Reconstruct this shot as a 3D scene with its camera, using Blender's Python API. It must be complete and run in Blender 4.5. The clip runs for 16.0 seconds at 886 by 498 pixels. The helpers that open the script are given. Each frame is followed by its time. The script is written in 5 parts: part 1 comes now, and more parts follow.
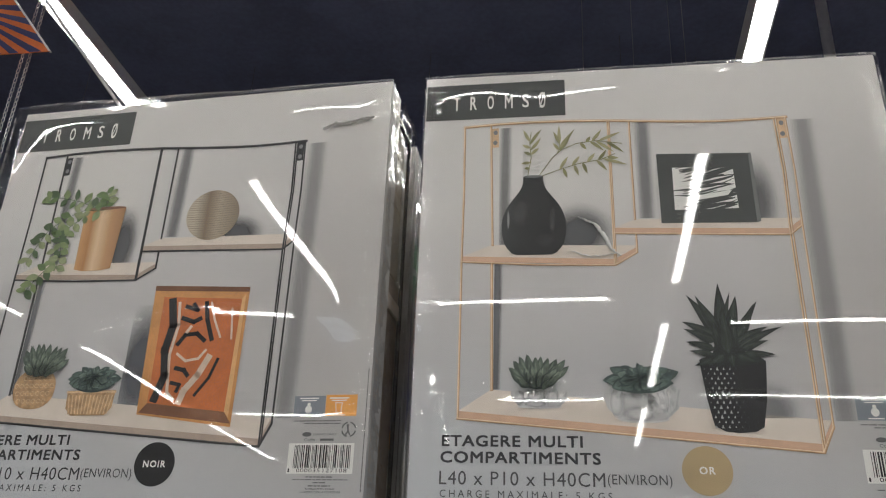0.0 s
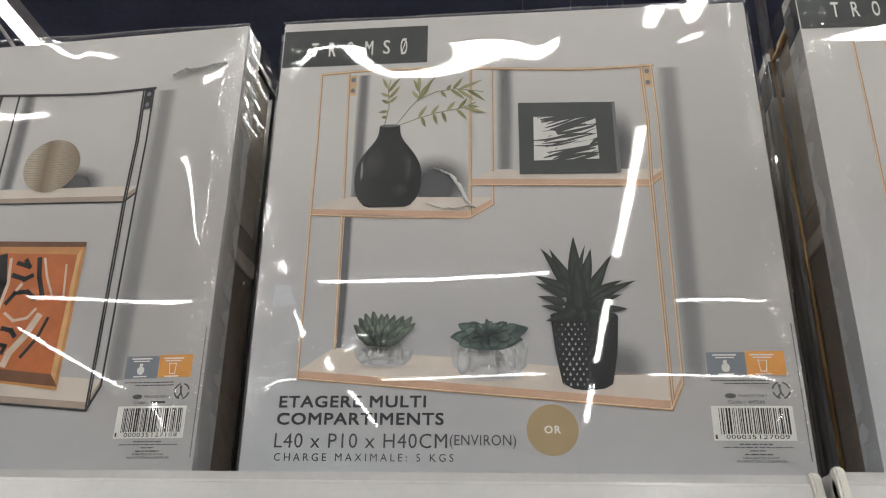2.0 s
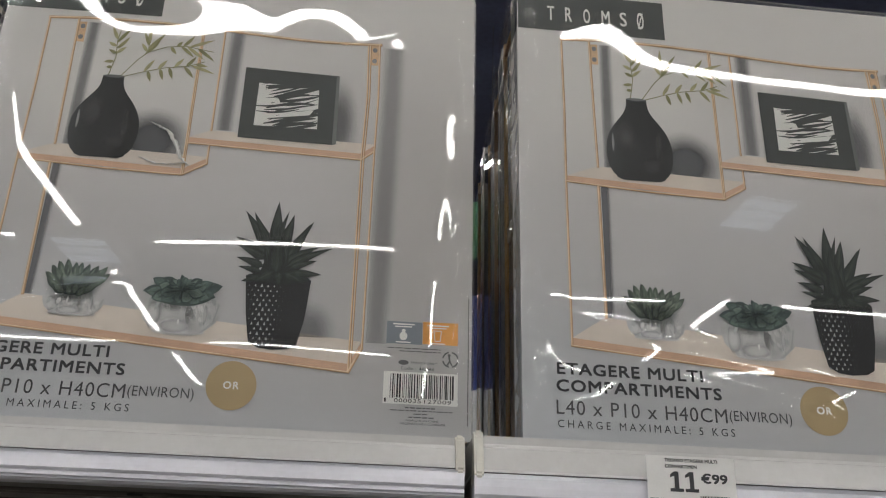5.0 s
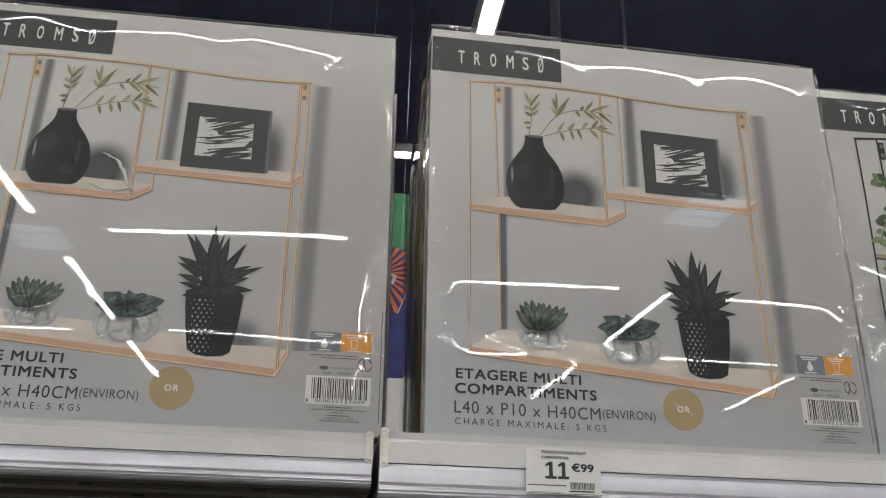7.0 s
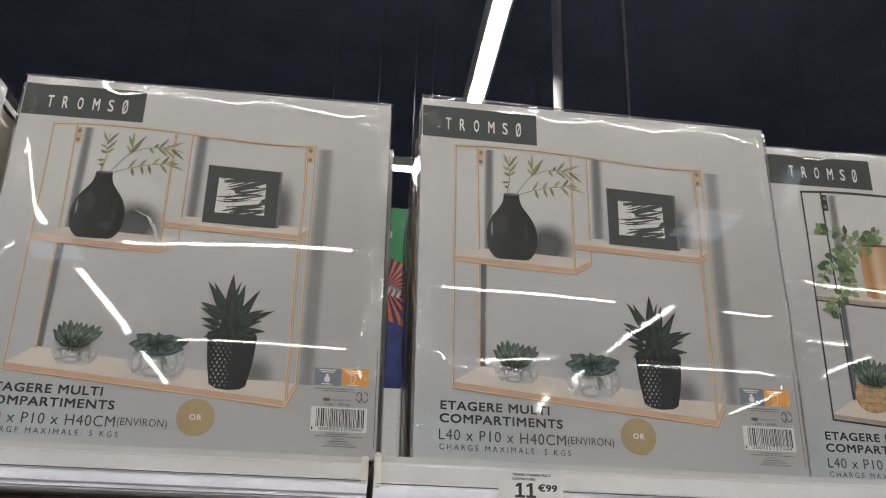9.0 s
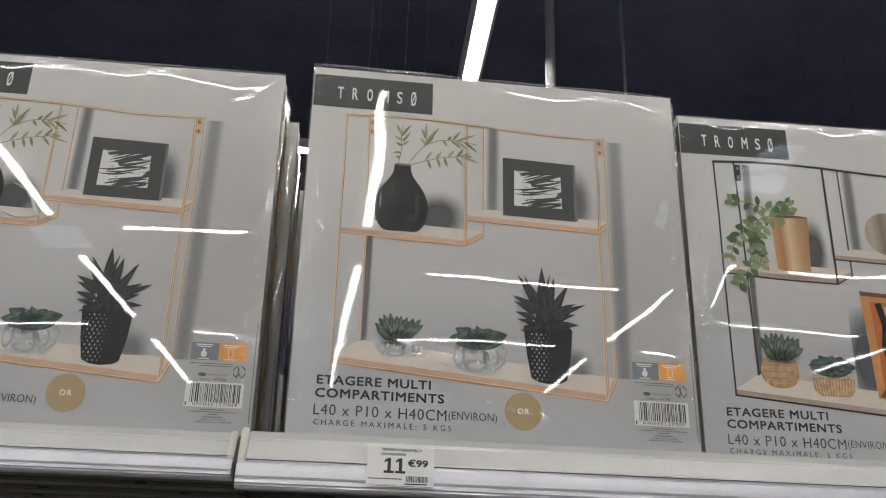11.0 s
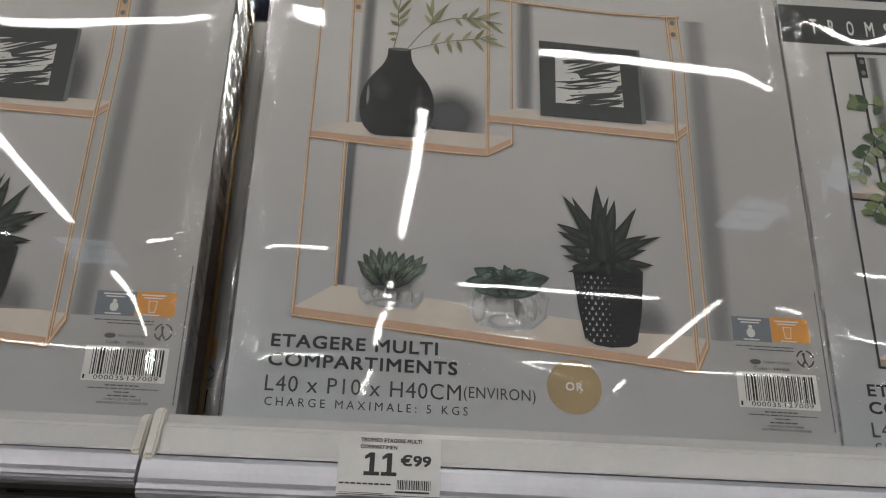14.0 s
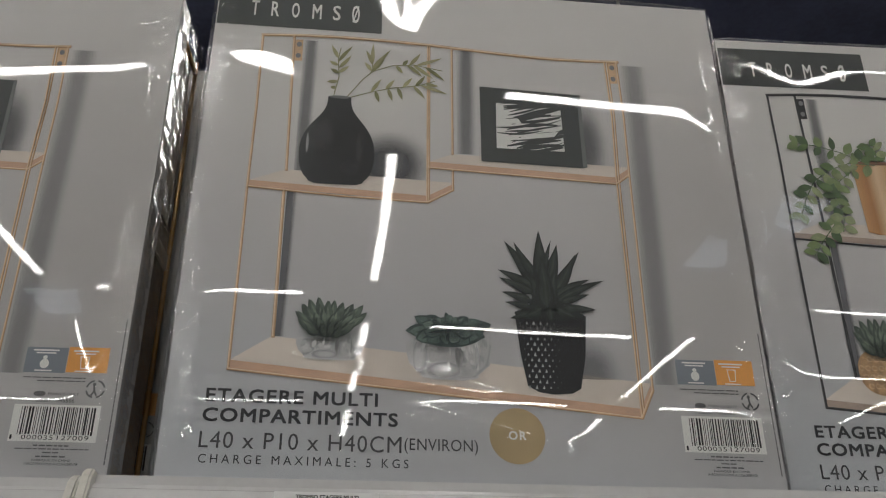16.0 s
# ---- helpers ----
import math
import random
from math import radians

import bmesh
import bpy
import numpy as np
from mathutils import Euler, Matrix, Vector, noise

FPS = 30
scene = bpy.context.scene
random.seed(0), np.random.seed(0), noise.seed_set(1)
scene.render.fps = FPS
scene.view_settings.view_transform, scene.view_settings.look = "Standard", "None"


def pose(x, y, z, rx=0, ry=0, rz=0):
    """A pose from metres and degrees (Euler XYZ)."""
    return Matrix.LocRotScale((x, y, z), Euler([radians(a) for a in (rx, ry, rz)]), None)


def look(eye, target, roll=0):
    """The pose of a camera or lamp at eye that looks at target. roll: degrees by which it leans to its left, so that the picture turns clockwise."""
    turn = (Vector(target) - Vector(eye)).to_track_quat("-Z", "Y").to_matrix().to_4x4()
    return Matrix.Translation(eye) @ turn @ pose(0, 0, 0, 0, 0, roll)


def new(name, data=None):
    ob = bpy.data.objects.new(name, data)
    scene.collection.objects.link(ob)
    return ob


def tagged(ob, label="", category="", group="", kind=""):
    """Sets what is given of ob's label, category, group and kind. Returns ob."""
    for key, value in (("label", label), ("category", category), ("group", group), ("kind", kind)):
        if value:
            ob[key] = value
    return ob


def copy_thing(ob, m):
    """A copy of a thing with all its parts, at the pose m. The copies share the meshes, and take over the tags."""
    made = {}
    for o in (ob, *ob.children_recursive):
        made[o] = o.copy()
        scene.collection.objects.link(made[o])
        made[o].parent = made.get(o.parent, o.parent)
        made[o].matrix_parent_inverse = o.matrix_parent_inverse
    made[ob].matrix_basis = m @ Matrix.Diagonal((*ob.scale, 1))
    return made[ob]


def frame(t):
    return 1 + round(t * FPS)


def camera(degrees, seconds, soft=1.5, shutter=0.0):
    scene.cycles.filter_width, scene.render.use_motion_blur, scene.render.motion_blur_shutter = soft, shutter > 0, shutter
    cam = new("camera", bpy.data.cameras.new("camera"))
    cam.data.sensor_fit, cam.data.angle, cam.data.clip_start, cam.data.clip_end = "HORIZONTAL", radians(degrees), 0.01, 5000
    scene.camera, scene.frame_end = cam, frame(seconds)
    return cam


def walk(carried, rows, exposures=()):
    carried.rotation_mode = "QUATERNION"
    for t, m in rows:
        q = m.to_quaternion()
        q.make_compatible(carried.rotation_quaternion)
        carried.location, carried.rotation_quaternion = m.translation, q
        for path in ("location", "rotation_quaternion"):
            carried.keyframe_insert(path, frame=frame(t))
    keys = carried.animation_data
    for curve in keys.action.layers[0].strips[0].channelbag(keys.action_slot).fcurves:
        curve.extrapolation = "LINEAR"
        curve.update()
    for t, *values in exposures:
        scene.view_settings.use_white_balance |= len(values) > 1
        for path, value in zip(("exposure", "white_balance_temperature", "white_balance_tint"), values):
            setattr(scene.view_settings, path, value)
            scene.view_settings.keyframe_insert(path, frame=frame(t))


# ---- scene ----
cam = camera(53.56, 16.0, 1.1)
PATH = [
    (0, (0.2323, 0.2210, 1.7855), (-0.0866, 2.0038, 2.6340), 2.93),
    (0.5, (0.2370, 0.2248, 1.7873), (-0.1564, 1.9965, 2.6277), 3.23),
    (1, (0.2911, 0.2583, 1.7791), (-0.0739, 2.0309, 2.6304), 3.18),
    (1.5, (0.3075, 0.2762, 1.7820), (0.0677, 2.0828, 2.6060), 1.76),
    (2, (0.3171, 0.2823, 1.7840), (0.1007, 2.0965, 2.5975), 1.63),
    (2.5, (0.3181, 0.2853, 1.7852), (0.1285, 2.1165, 2.5668), 1.53),
    (3, (0.3232, 0.2886, 1.7798), (0.1802, 2.1220, 2.5661), 1.47),
    (3.5, (0.3334, 0.2730, 1.7841), (0.2346, 2.1114, 2.5655), 1.55),
    (4, (0.3538, 0.2694, 1.7804), (0.3281, 2.1053, 2.5733), 1.50),
    (4.5, (0.3862, 0.2674, 1.7768), (0.4677, 2.1129, 2.5433), 1.76),
    (5, (0.4468, 0.2654, 1.7688), (0.5574, 2.1049, 2.5459), 2.18),
    (7.3, (0.4795, 0.0993, 1.7513), (0.6862, 1.9412, 2.5028), 1.48),
    (7.5, (0.4701, 0.0608, 1.7463), (0.6692, 1.8968, 2.5140), 1.44),
    (8, (0.4623, 0.0134, 1.7509), (0.6550, 1.8479, 2.5239), 1.60),
    (10.5, (0.5899, 0.0192, 1.7513), (0.7516, 1.8669, 2.4995), 1.91),
    (11, (0.6357, 0.0330, 1.7452), (0.7821, 1.8827, 2.4915), 1.91),
    (11.5, (0.6695, 0.0751, 1.7376), (0.7773, 1.9376, 2.4585), 2.24),
    (12, (0.6682, 0.1609, 1.7340), (0.7443, 2.0296, 2.4427), 2.59),
    (12.5, (0.6413, 0.2617, 1.7485), (0.7154, 2.1247, 2.4722), 2.31),
    (13, (0.6573, 0.3140, 1.7589), (0.7284, 2.1780, 2.4803), 2.32),
    (13.5, (0.6735, 0.3378, 1.7694), (0.7438, 2.2067, 2.4779), 2.36),
    (14, (0.6784, 0.3304, 1.7726), (0.7436, 2.1665, 2.5629), 2.30),
    (14.5, (0.6940, 0.3306, 1.7769), (0.7619, 2.1446, 2.6164), 1.90),
    (15, (0.7023, 0.3353, 1.7766), (0.7813, 2.1394, 2.6363), 1.38),
    (15.5, (0.7052, 0.3412, 1.7791), (0.8015, 2.1434, 2.6411), 1.13),
    (16, (0.7040, 0.3346, 1.7800), (0.8231, 2.1268, 2.6595), 0.51),
]
walk(cam, [(t, look(eye, target, roll)) for t, eye, target, roll in PATH], [(0, 0.30), (2.5, 0.36), (3.5, 0.40), (4.5, 0.12), (5, 0.05), (8, 0.23), (10.5, 0.25), (11, 0.28), (12, 0.25), (12.5, 0.10), (13.5, -0.08), (15.5, -0.22), (16, -0.22)])

# ---- light ----
LAMP, SKYLIGHT = 46.0, 3.0
world = bpy.data.worlds.new("hall_air")
world.use_nodes = True
world.node_tree.nodes["Background"].inputs[0].default_value = (0.05, 0.055, 0.07, 1)
world.node_tree.nodes["Background"].inputs[1].default_value = 0.2
scene.world = world
scene.view_settings.exposure = 0.0

# ---- place ----
# ---------------------------------------------------------------- materials
def mat(name, color, rough=0.5, metal=0.0, vary=0.06, scale=40.0, bump=0.0, bscale=300.0, spec=0.5):
    m = bpy.data.materials.new(name)
    m.use_nodes = True
    nt = m.node_tree
    b = nt.nodes["Principled BSDF"]
    b.inputs["Roughness"].default_value = rough
    b.inputs["Metallic"].default_value = metal
    b.inputs["Specular IOR Level"].default_value = spec
    tc = nt.nodes.new("ShaderNodeTexCoord")
    n1 = nt.nodes.new("ShaderNodeTexNoise")
    n1.inputs["Scale"].default_value, n1.inputs["Detail"].default_value = scale, 4
    n2 = nt.nodes.new("ShaderNodeTexNoise")
    n2.inputs["Scale"].default_value, n2.inputs["Detail"].default_value = scale * 12, 2
    nt.links.new(tc.outputs["Object"], n1.inputs["Vector"])
    nt.links.new(tc.outputs["Object"], n2.inputs["Vector"])
    add = nt.nodes.new("ShaderNodeMath")
    add.operation = "MULTIPLY_ADD"
    nt.links.new(n2.outputs["Fac"], add.inputs[0])
    add.inputs[1].default_value = 0.5
    nt.links.new(n1.outputs["Fac"], add.inputs[2])
    ramp = nt.nodes.new("ShaderNodeValToRGB")
    lo = [max(0, c * (1 - vary)) for c in color]
    hi = [min(1, c * (1 + vary)) for c in color]
    ramp.color_ramp.elements[0].position, ramp.color_ramp.elements[1].position = 0.55, 0.95
    ramp.color_ramp.elements[0].color, ramp.color_ramp.elements[1].color = (*lo, 1), (*hi, 1)
    nt.links.new(add.outputs[0], ramp.inputs[0])
    nt.links.new(ramp.outputs[0], b.inputs["Base Color"])
    if bump:
        n3 = nt.nodes.new("ShaderNodeTexNoise")
        n3.inputs["Scale"].default_value, n3.inputs["Detail"].default_value = bscale, 3
        nt.links.new(tc.outputs["Object"], n3.inputs["Vector"])
        bp = nt.nodes.new("ShaderNodeBump")
        bp.inputs["Strength"].default_value, bp.inputs["Distance"].default_value = bump, 0.002
        nt.links.new(n3.outputs["Fac"], bp.inputs["Height"])
        nt.links.new(bp.outputs[0], b.inputs["Normal"])
    return m


def ink(name, stops, axis="Z", rough=0.55, noise_amount=0.02):
    """Printed ink whose tone runs over the card along one axis: stops are (metres, colour)."""
    m = bpy.data.materials.new(name)
    m.use_nodes = True
    nt = m.node_tree
    b = nt.nodes["Principled BSDF"]
    b.inputs["Roughness"].default_value = rough
    tc = nt.nodes.new("ShaderNodeTexCoord")
    sep = nt.nodes.new("ShaderNodeSeparateXYZ")
    nt.links.new(tc.outputs["Object"], sep.inputs[0])
    mr = nt.nodes.new("ShaderNodeMapRange")
    lo, hi = stops[0][0], stops[-1][0]
    mr.inputs[1].default_value, mr.inputs[2].default_value = lo, hi
    nz = nt.nodes.new("ShaderNodeTexNoise")
    nz.inputs["Scale"].default_value, nz.inputs["Detail"].default_value = 9, 3
    nt.links.new(tc.outputs["Object"], nz.inputs["Vector"])
    ad = nt.nodes.new("ShaderNodeMath")
    ad.operation = "MULTIPLY_ADD"
    nt.links.new(nz.outputs["Fac"], ad.inputs[0])
    ad.inputs[1].default_value = noise_amount * (hi - lo) * 8
    nt.links.new(sep.outputs[axis], ad.inputs[2])
    nt.links.new(ad.outputs[0], mr.inputs[0])
    rp = nt.nodes.new("ShaderNodeValToRGB")
    for i, (p, c) in enumerate(stops):
        f = (p - lo) / (hi - lo)
        e = rp.color_ramp.elements[i] if i < 2 else rp.color_ramp.elements.new(f)
        e.position, e.color = f, (*c, 1)
    if len(stops) > 2:
        for e, (p, c) in zip(rp.color_ramp.elements, stops):
            e.position, e.color = (p - lo) / (hi - lo), (*c, 1)
    nt.links.new(mr.outputs[0], rp.inputs[0])
    nt.links.new(rp.outputs[0], b.inputs["Base Color"])
    return m


def fade(name, color, centre, radii, strength):
    """Translucent ink that thins out from its centre on the card."""
    m = bpy.data.materials.new(name)
    m.use_nodes = True
    nt = m.node_tree
    b = nt.nodes["Principled BSDF"]
    b.inputs["Base Color"].default_value = (*color, 1)
    b.inputs["Roughness"].default_value = 0.55
    tc = nt.nodes.new("ShaderNodeTexCoord")
    mp = nt.nodes.new("ShaderNodeMapping")
    mp.inputs["Scale"].default_value = (1 / radii[0], 0, 1 / radii[1])
    mp.inputs["Location"].default_value = (-centre[0] / radii[0], 0, -centre[1] / radii[1])
    nt.links.new(tc.outputs["Object"], mp.inputs["Vector"])
    gr = nt.nodes.new("ShaderNodeTexGradient")
    gr.gradient_type = "SPHERICAL"
    nt.links.new(mp.outputs[0], gr.inputs[0])
    sm = nt.nodes.new("ShaderNodeMapRange")
    sm.interpolation_type = "SMOOTHSTEP"
    sm.inputs[4].default_value = strength
    sm.inputs[2].default_value = 0.8
    nt.links.new(gr.outputs["Fac"], sm.inputs[0])
    nt.links.new(sm.outputs[0], b.inputs["Alpha"])
    return m


def soften(m, centre, radii, color, strength):
    """Lays a soft round tone into a printed ink."""
    nt = m.node_tree
    b = nt.nodes["Principled BSDF"]
    before = b.inputs["Base Color"].links[0].from_socket
    tc = nt.nodes.new("ShaderNodeTexCoord")
    mp = nt.nodes.new("ShaderNodeMapping")
    mp.inputs["Scale"].default_value = (1 / radii[0], 0, 1 / radii[1])
    mp.inputs["Location"].default_value = (-centre[0] / radii[0], 0, -centre[1] / radii[1])
    nt.links.new(tc.outputs["Object"], mp.inputs["Vector"])
    gr = nt.nodes.new("ShaderNodeTexGradient")
    gr.gradient_type = "SPHERICAL"
    nt.links.new(mp.outputs[0], gr.inputs[0])
    sm = nt.nodes.new("ShaderNodeMapRange")
    sm.interpolation_type = "SMOOTHSTEP"
    sm.inputs[4].default_value = strength
    nt.links.new(gr.outputs["Fac"], sm.inputs[0])
    mx = nt.nodes.new("ShaderNodeMix")
    mx.data_type = "RGBA"
    nt.links.new(sm.outputs[0], mx.inputs[0])
    nt.links.new(before, mx.inputs[6])
    mx.inputs[7].default_value = (*color, 1)
    nt.links.new(mx.outputs[2], b.inputs["Base Color"])


def film_material(name, rough=0.004):
    m = bpy.data.materials.new(name)
    m.use_nodes = True
    nt = m.node_tree
    nt.nodes.remove(nt.nodes["Principled BSDF"])
    out = nt.nodes["Material Output"]
    tr = nt.nodes.new("ShaderNodeBsdfTransparent")
    tr.inputs[0].default_value = (0.97, 0.97, 0.965, 1)
    gl = nt.nodes.new("ShaderNodeBsdfGlossy")
    gl.inputs["Roughness"].default_value = rough
    # thin film: gloss grows towards grazing angles, alike from both sides
    lw = nt.nodes.new("ShaderNodeLayerWeight")
    lw.inputs["Blend"].default_value = 0.5
    pw = nt.nodes.new("ShaderNodeMath")
    pw.operation = "POWER"
    nt.links.new(lw.outputs["Facing"], pw.inputs[0])
    pw.inputs[1].default_value = 4.0
    fr = nt.nodes.new("ShaderNodeMath")
    fr.operation = "MULTIPLY_ADD"
    nt.links.new(pw.outputs[0], fr.inputs[0])
    fr.inputs[1].default_value, fr.inputs[2].default_value = 0.75, 0.042
    # fine draw marks of the film
    tc = nt.nodes.new("ShaderNodeTexCoord")
    mp = nt.nodes.new("ShaderNodeMapping")
    mp.inputs["Scale"].default_value = (1.0, 1.0, 0.25)
    nt.links.new(tc.outputs["Object"], mp.inputs["Vector"])
    nz = nt.nodes.new("ShaderNodeTexNoise")
    nz.inputs["Scale"].default_value, nz.inputs["Detail"].default_value = 420, 3
    nt.links.new(mp.outputs[0], nz.inputs["Vector"])
    bp = nt.nodes.new("ShaderNodeBump")
    bp.inputs["Strength"].default_value, bp.inputs["Distance"].default_value = 0.0025, 0.001
    nt.links.new(nz.outputs["Fac"], bp.inputs["Height"])
    nt.links.new(bp.outputs[0], gl.inputs["Normal"])
    mx = nt.nodes.new("ShaderNodeMixShader")
    nt.links.new(fr.outputs[0], mx.inputs[0])
    nt.links.new(tr.outputs[0], mx.inputs[1])
    nt.links.new(gl.outputs[0], mx.inputs[2])
    nt.links.new(mx.outputs[0], out.inputs["Surface"])
    return m


def glow(name, color, strength):
    m = bpy.data.materials.new(name)
    m.use_nodes = True
    b = m.node_tree.nodes["Principled BSDF"]
    b.inputs["Base Color"].default_value = (0.8, 0.8, 0.8, 1)
    b.inputs["Emission Color"].default_value = (*color, 1)
    b.inputs["Emission Strength"].default_value = strength
    return m


M_LAMP = glow("lamp_diffuser", (1.0, 0.97, 0.93), LAMP)
M_SKYLIGHT = glow("skylight_daylight", (0.72, 0.85, 1.0), SKYLIGHT)
M_HOUSING = mat("lamp_housing_white", (0.6, 0.6, 0.6), 0.4, bump=0.02)
M_NAVY = mat("navy_paint", (0.115, 0.130, 0.215), 0.8, vary=0.15, scale=2)
M_FLOOR = mat("floor_vinyl", (0.42, 0.40, 0.37), 0.35, vary=0.1, scale=3)
M_IVORY = mat("ivory_powder_coat", (0.58, 0.578, 0.57), 0.24, vary=0.04, scale=15, bump=0.03)
M_SILVER = mat("silvery_price_rail", (0.50, 0.505, 0.55), 0.34, metal=0.45, vary=0.05, scale=20, bump=0.02)
M_CAP = mat("ivory_plastic", (0.66, 0.64, 0.58), 0.4, vary=0.06, scale=60)
# dark grey steel; under the shelves its darkness stands in for shade
M_SHADE = mat("dark_grey_shaded_steel", (0.075, 0.070, 0.062), 0.5, vary=0.12, scale=12, bump=0.05)
M_BACK = mat("brown_grey_back_panel", (0.13, 0.117, 0.10), 0.6, vary=0.12, scale=6)
M_SLOT = mat("black_slot", (0.01, 0.01, 0.01), 0.7)
M_PIPE = mat("pale_grey_pipe", (0.78, 0.78, 0.77), 0.35, vary=0.05)
M_CHAIN = mat("steel_chain", (0.35, 0.35, 0.36), 0.35, metal=0.9)
M_FILM = film_material("shrink_film", 0.012)
M_KRAFT = mat("brown_corrugated_card", (0.36, 0.30, 0.25), 0.7, vary=0.15, scale=20, bump=0.1)
M_BEIGE = mat("beige_inner_card", (0.55, 0.50, 0.42), 0.65, vary=0.08, scale=20)
M_GOLDWIRE = mat("gold_wire", (0.75, 0.48, 0.2), 0.3, metal=0.9)
M_BLACKWIRE = mat("black_wire", (0.02, 0.02, 0.02), 0.4)
M_PAPER = mat("white_paper", (0.78, 0.78, 0.77), 0.55, vary=0.03, scale=50)
# inks of the printed fronts
I_WALL = ink("ink_grey_wall", [(0.0, (0.49, 0.507, 0.532)), (0.10, (0.505, 0.508, 0.522)), (0.25, (0.575, 0.567, 0.572)), (0.433, (0.68, 0.668, 0.655))])
for spot in (((0.03, 0.02), (0.22, 0.16), (0.53, 0.560, 0.595), 0.7), ((0.42, 0.17), (0.15, 0.30), (0.44, 0.425, 0.412), 0.65), ((0.11, 0.31), (0.16, 0.13), (0.78, 0.77, 0.745), 0.55), ((0.20, 0.118), (0.15, 0.045), (0.44, 0.445, 0.46), 0.35)):
    soften(I_WALL, *spot)
I_PANEL = mat("ink_dark_grey", (0.055, 0.062, 0.060), 0.5, vary=0.1, scale=30)
I_WHITE = mat("ink_white", (0.80, 0.80, 0.78), 0.55, vary=0.02)
I_TEXT = mat("ink_text_grey", (0.035, 0.037, 0.042), 0.5)
I_THIN = mat("ink_thin_grey", (0.075, 0.077, 0.082), 0.5)
I_FINE = mat("ink_fine_grey", (0.13, 0.13, 0.135), 0.5)
I_BLACK = mat("ink_black", (0.012, 0.013, 0.015), 0.5, vary=0.2)
I_GOLD = mat("ink_gold_line", (0.68, 0.47, 0.29), 0.5, vary=0.12, scale=60)
I_GOLDDARK = mat("ink_gold_shade", (0.42, 0.26, 0.14), 0.5, vary=0.1, scale=60)
I_GOLDPALE = mat("ink_gold_light", (0.86, 0.70, 0.50), 0.5, vary=0.08, scale=60)
I_GLOSSDARK = mat("ink_black_line_light", (0.075, 0.077, 0.08), 0.5)
I_WIRE = mat("ink_black_line", (0.025, 0.026, 0.028), 0.5)
I_WOOD = mat("ink_pale_wood", (0.72, 0.65, 0.58), 0.5, vary=0.07, scale=30)
I_WOODEDGE = mat("ink_wood_edge", (0.66, 0.43, 0.30), 0.5, vary=0.08, scale=40)
I_WOODGREY = mat("ink_grey_wood_edge", (0.44, 0.35, 0.29), 0.5, vary=0.1, scale=40)
I_SHADOW2 = mat("ink_mid_grey", (0.22, 0.225, 0.235), 0.5, vary=0.05)
I_VASE = ink("ink_black_vase", [(0.07, (0.035, 0.038, 0.04)), (0.085, (0.05, 0.054, 0.056)), (0.105, (0.022, 0.024, 0.025)), (0.14, (0.012, 0.013, 0.014))], axis="X")
I_GLOSS = mat("ink_vase_gloss", (0.16, 0.17, 0.17), 0.5)
I_LEAF = [mat("ink_leaf", c, 0.5, vary=0.2, scale=150) for c in ((0.31, 0.30, 0.15), (0.40, 0.38, 0.21), (0.22, 0.22, 0.10))]
I_SUCC = [mat("ink_succulent", c, 0.5, vary=0.25, scale=200) for c in ((0.11, 0.145, 0.115), (0.165, 0.21, 0.165), (0.062, 0.086, 0.070), (0.22, 0.27, 0.21))]
I_TEAL = [mat("ink_teal_succulent", c, 0.5, vary=0.25, scale=200) for c in ((0.085, 0.13, 0.118), (0.125, 0.18, 0.16), (0.050, 0.078, 0.074), (0.18, 0.245, 0.215))]
I_PINE = [mat("ink_dark_leaf", c, 0.5, vary=0.35, scale=150) for c in ((0.026, 0.036, 0.030), (0.042, 0.056, 0.044), (0.014, 0.020, 0.018))]
I_IVY = [mat("ink_green_leaf", c, 0.5, vary=0.2, scale=150) for c in ((0.12, 0.19, 0.07), (0.21, 0.28, 0.12), (0.07, 0.12, 0.05), (0.29, 0.34, 0.18))]
I_GLASS = [mat("ink_glass", c, 0.5, vary=0.1, scale=90) for c in ((0.50, 0.505, 0.51), (0.62, 0.625, 0.625), (0.40, 0.415, 0.42))]
I_OCHRE = mat("ink_ochre", (0.45, 0.345, 0.19), 0.5, vary=0.04)
I_ORANGE = mat("ink_orange", (0.80, 0.37, 0.09), 0.5, vary=0.04)
I_SLATE = mat("ink_slate", (0.22, 0.25, 0.29), 0.5, vary=0.04)
I_POT = ink("ink_copper_pot", [(0.105, (0.72, 0.55, 0.38)), (0.118, (0.58, 0.32, 0.14)), (0.126, (0.45, 0.22, 0.08)), (0.136, (0.75, 0.56, 0.36)), (0.148, (0.55, 0.32, 0.16)), (0.165, (0.36, 0.19, 0.09))], axis="X")
I_BALL = ink("ink_champagne_ball", [(0.22, (0.48, 0.43, 0.36)), (0.245, (0.55, 0.48, 0.38)), (0.258, (0.26, 0.20, 0.14)), (0.27, (0.46, 0.38, 0.29)), (0.295, (0.24, 0.20, 0.15))], axis="X")
I_BALLLINE = mat("ink_ball_groove", (0.25, 0.20, 0.15), 0.5)
I_FRAMEWOOD = mat("ink_orange_wood", (0.60, 0.29, 0.10), 0.5, vary=0.15, scale=50)
I_FRAMEDARK = mat("ink_brown_wood", (0.20, 0.09, 0.045), 0.5, vary=0.15, scale=50)
I_FRAMELIGHT = mat("ink_light_wood", (0.74, 0.45, 0.20), 0.5, vary=0.1, scale=50)
I_RUST = mat("ink_rust", (0.55, 0.16, 0.045), 0.5, vary=0.12, scale=40)
I_CREAM = mat("ink_cream", (0.70, 0.58, 0.47), 0.5, vary=0.08, scale=60)
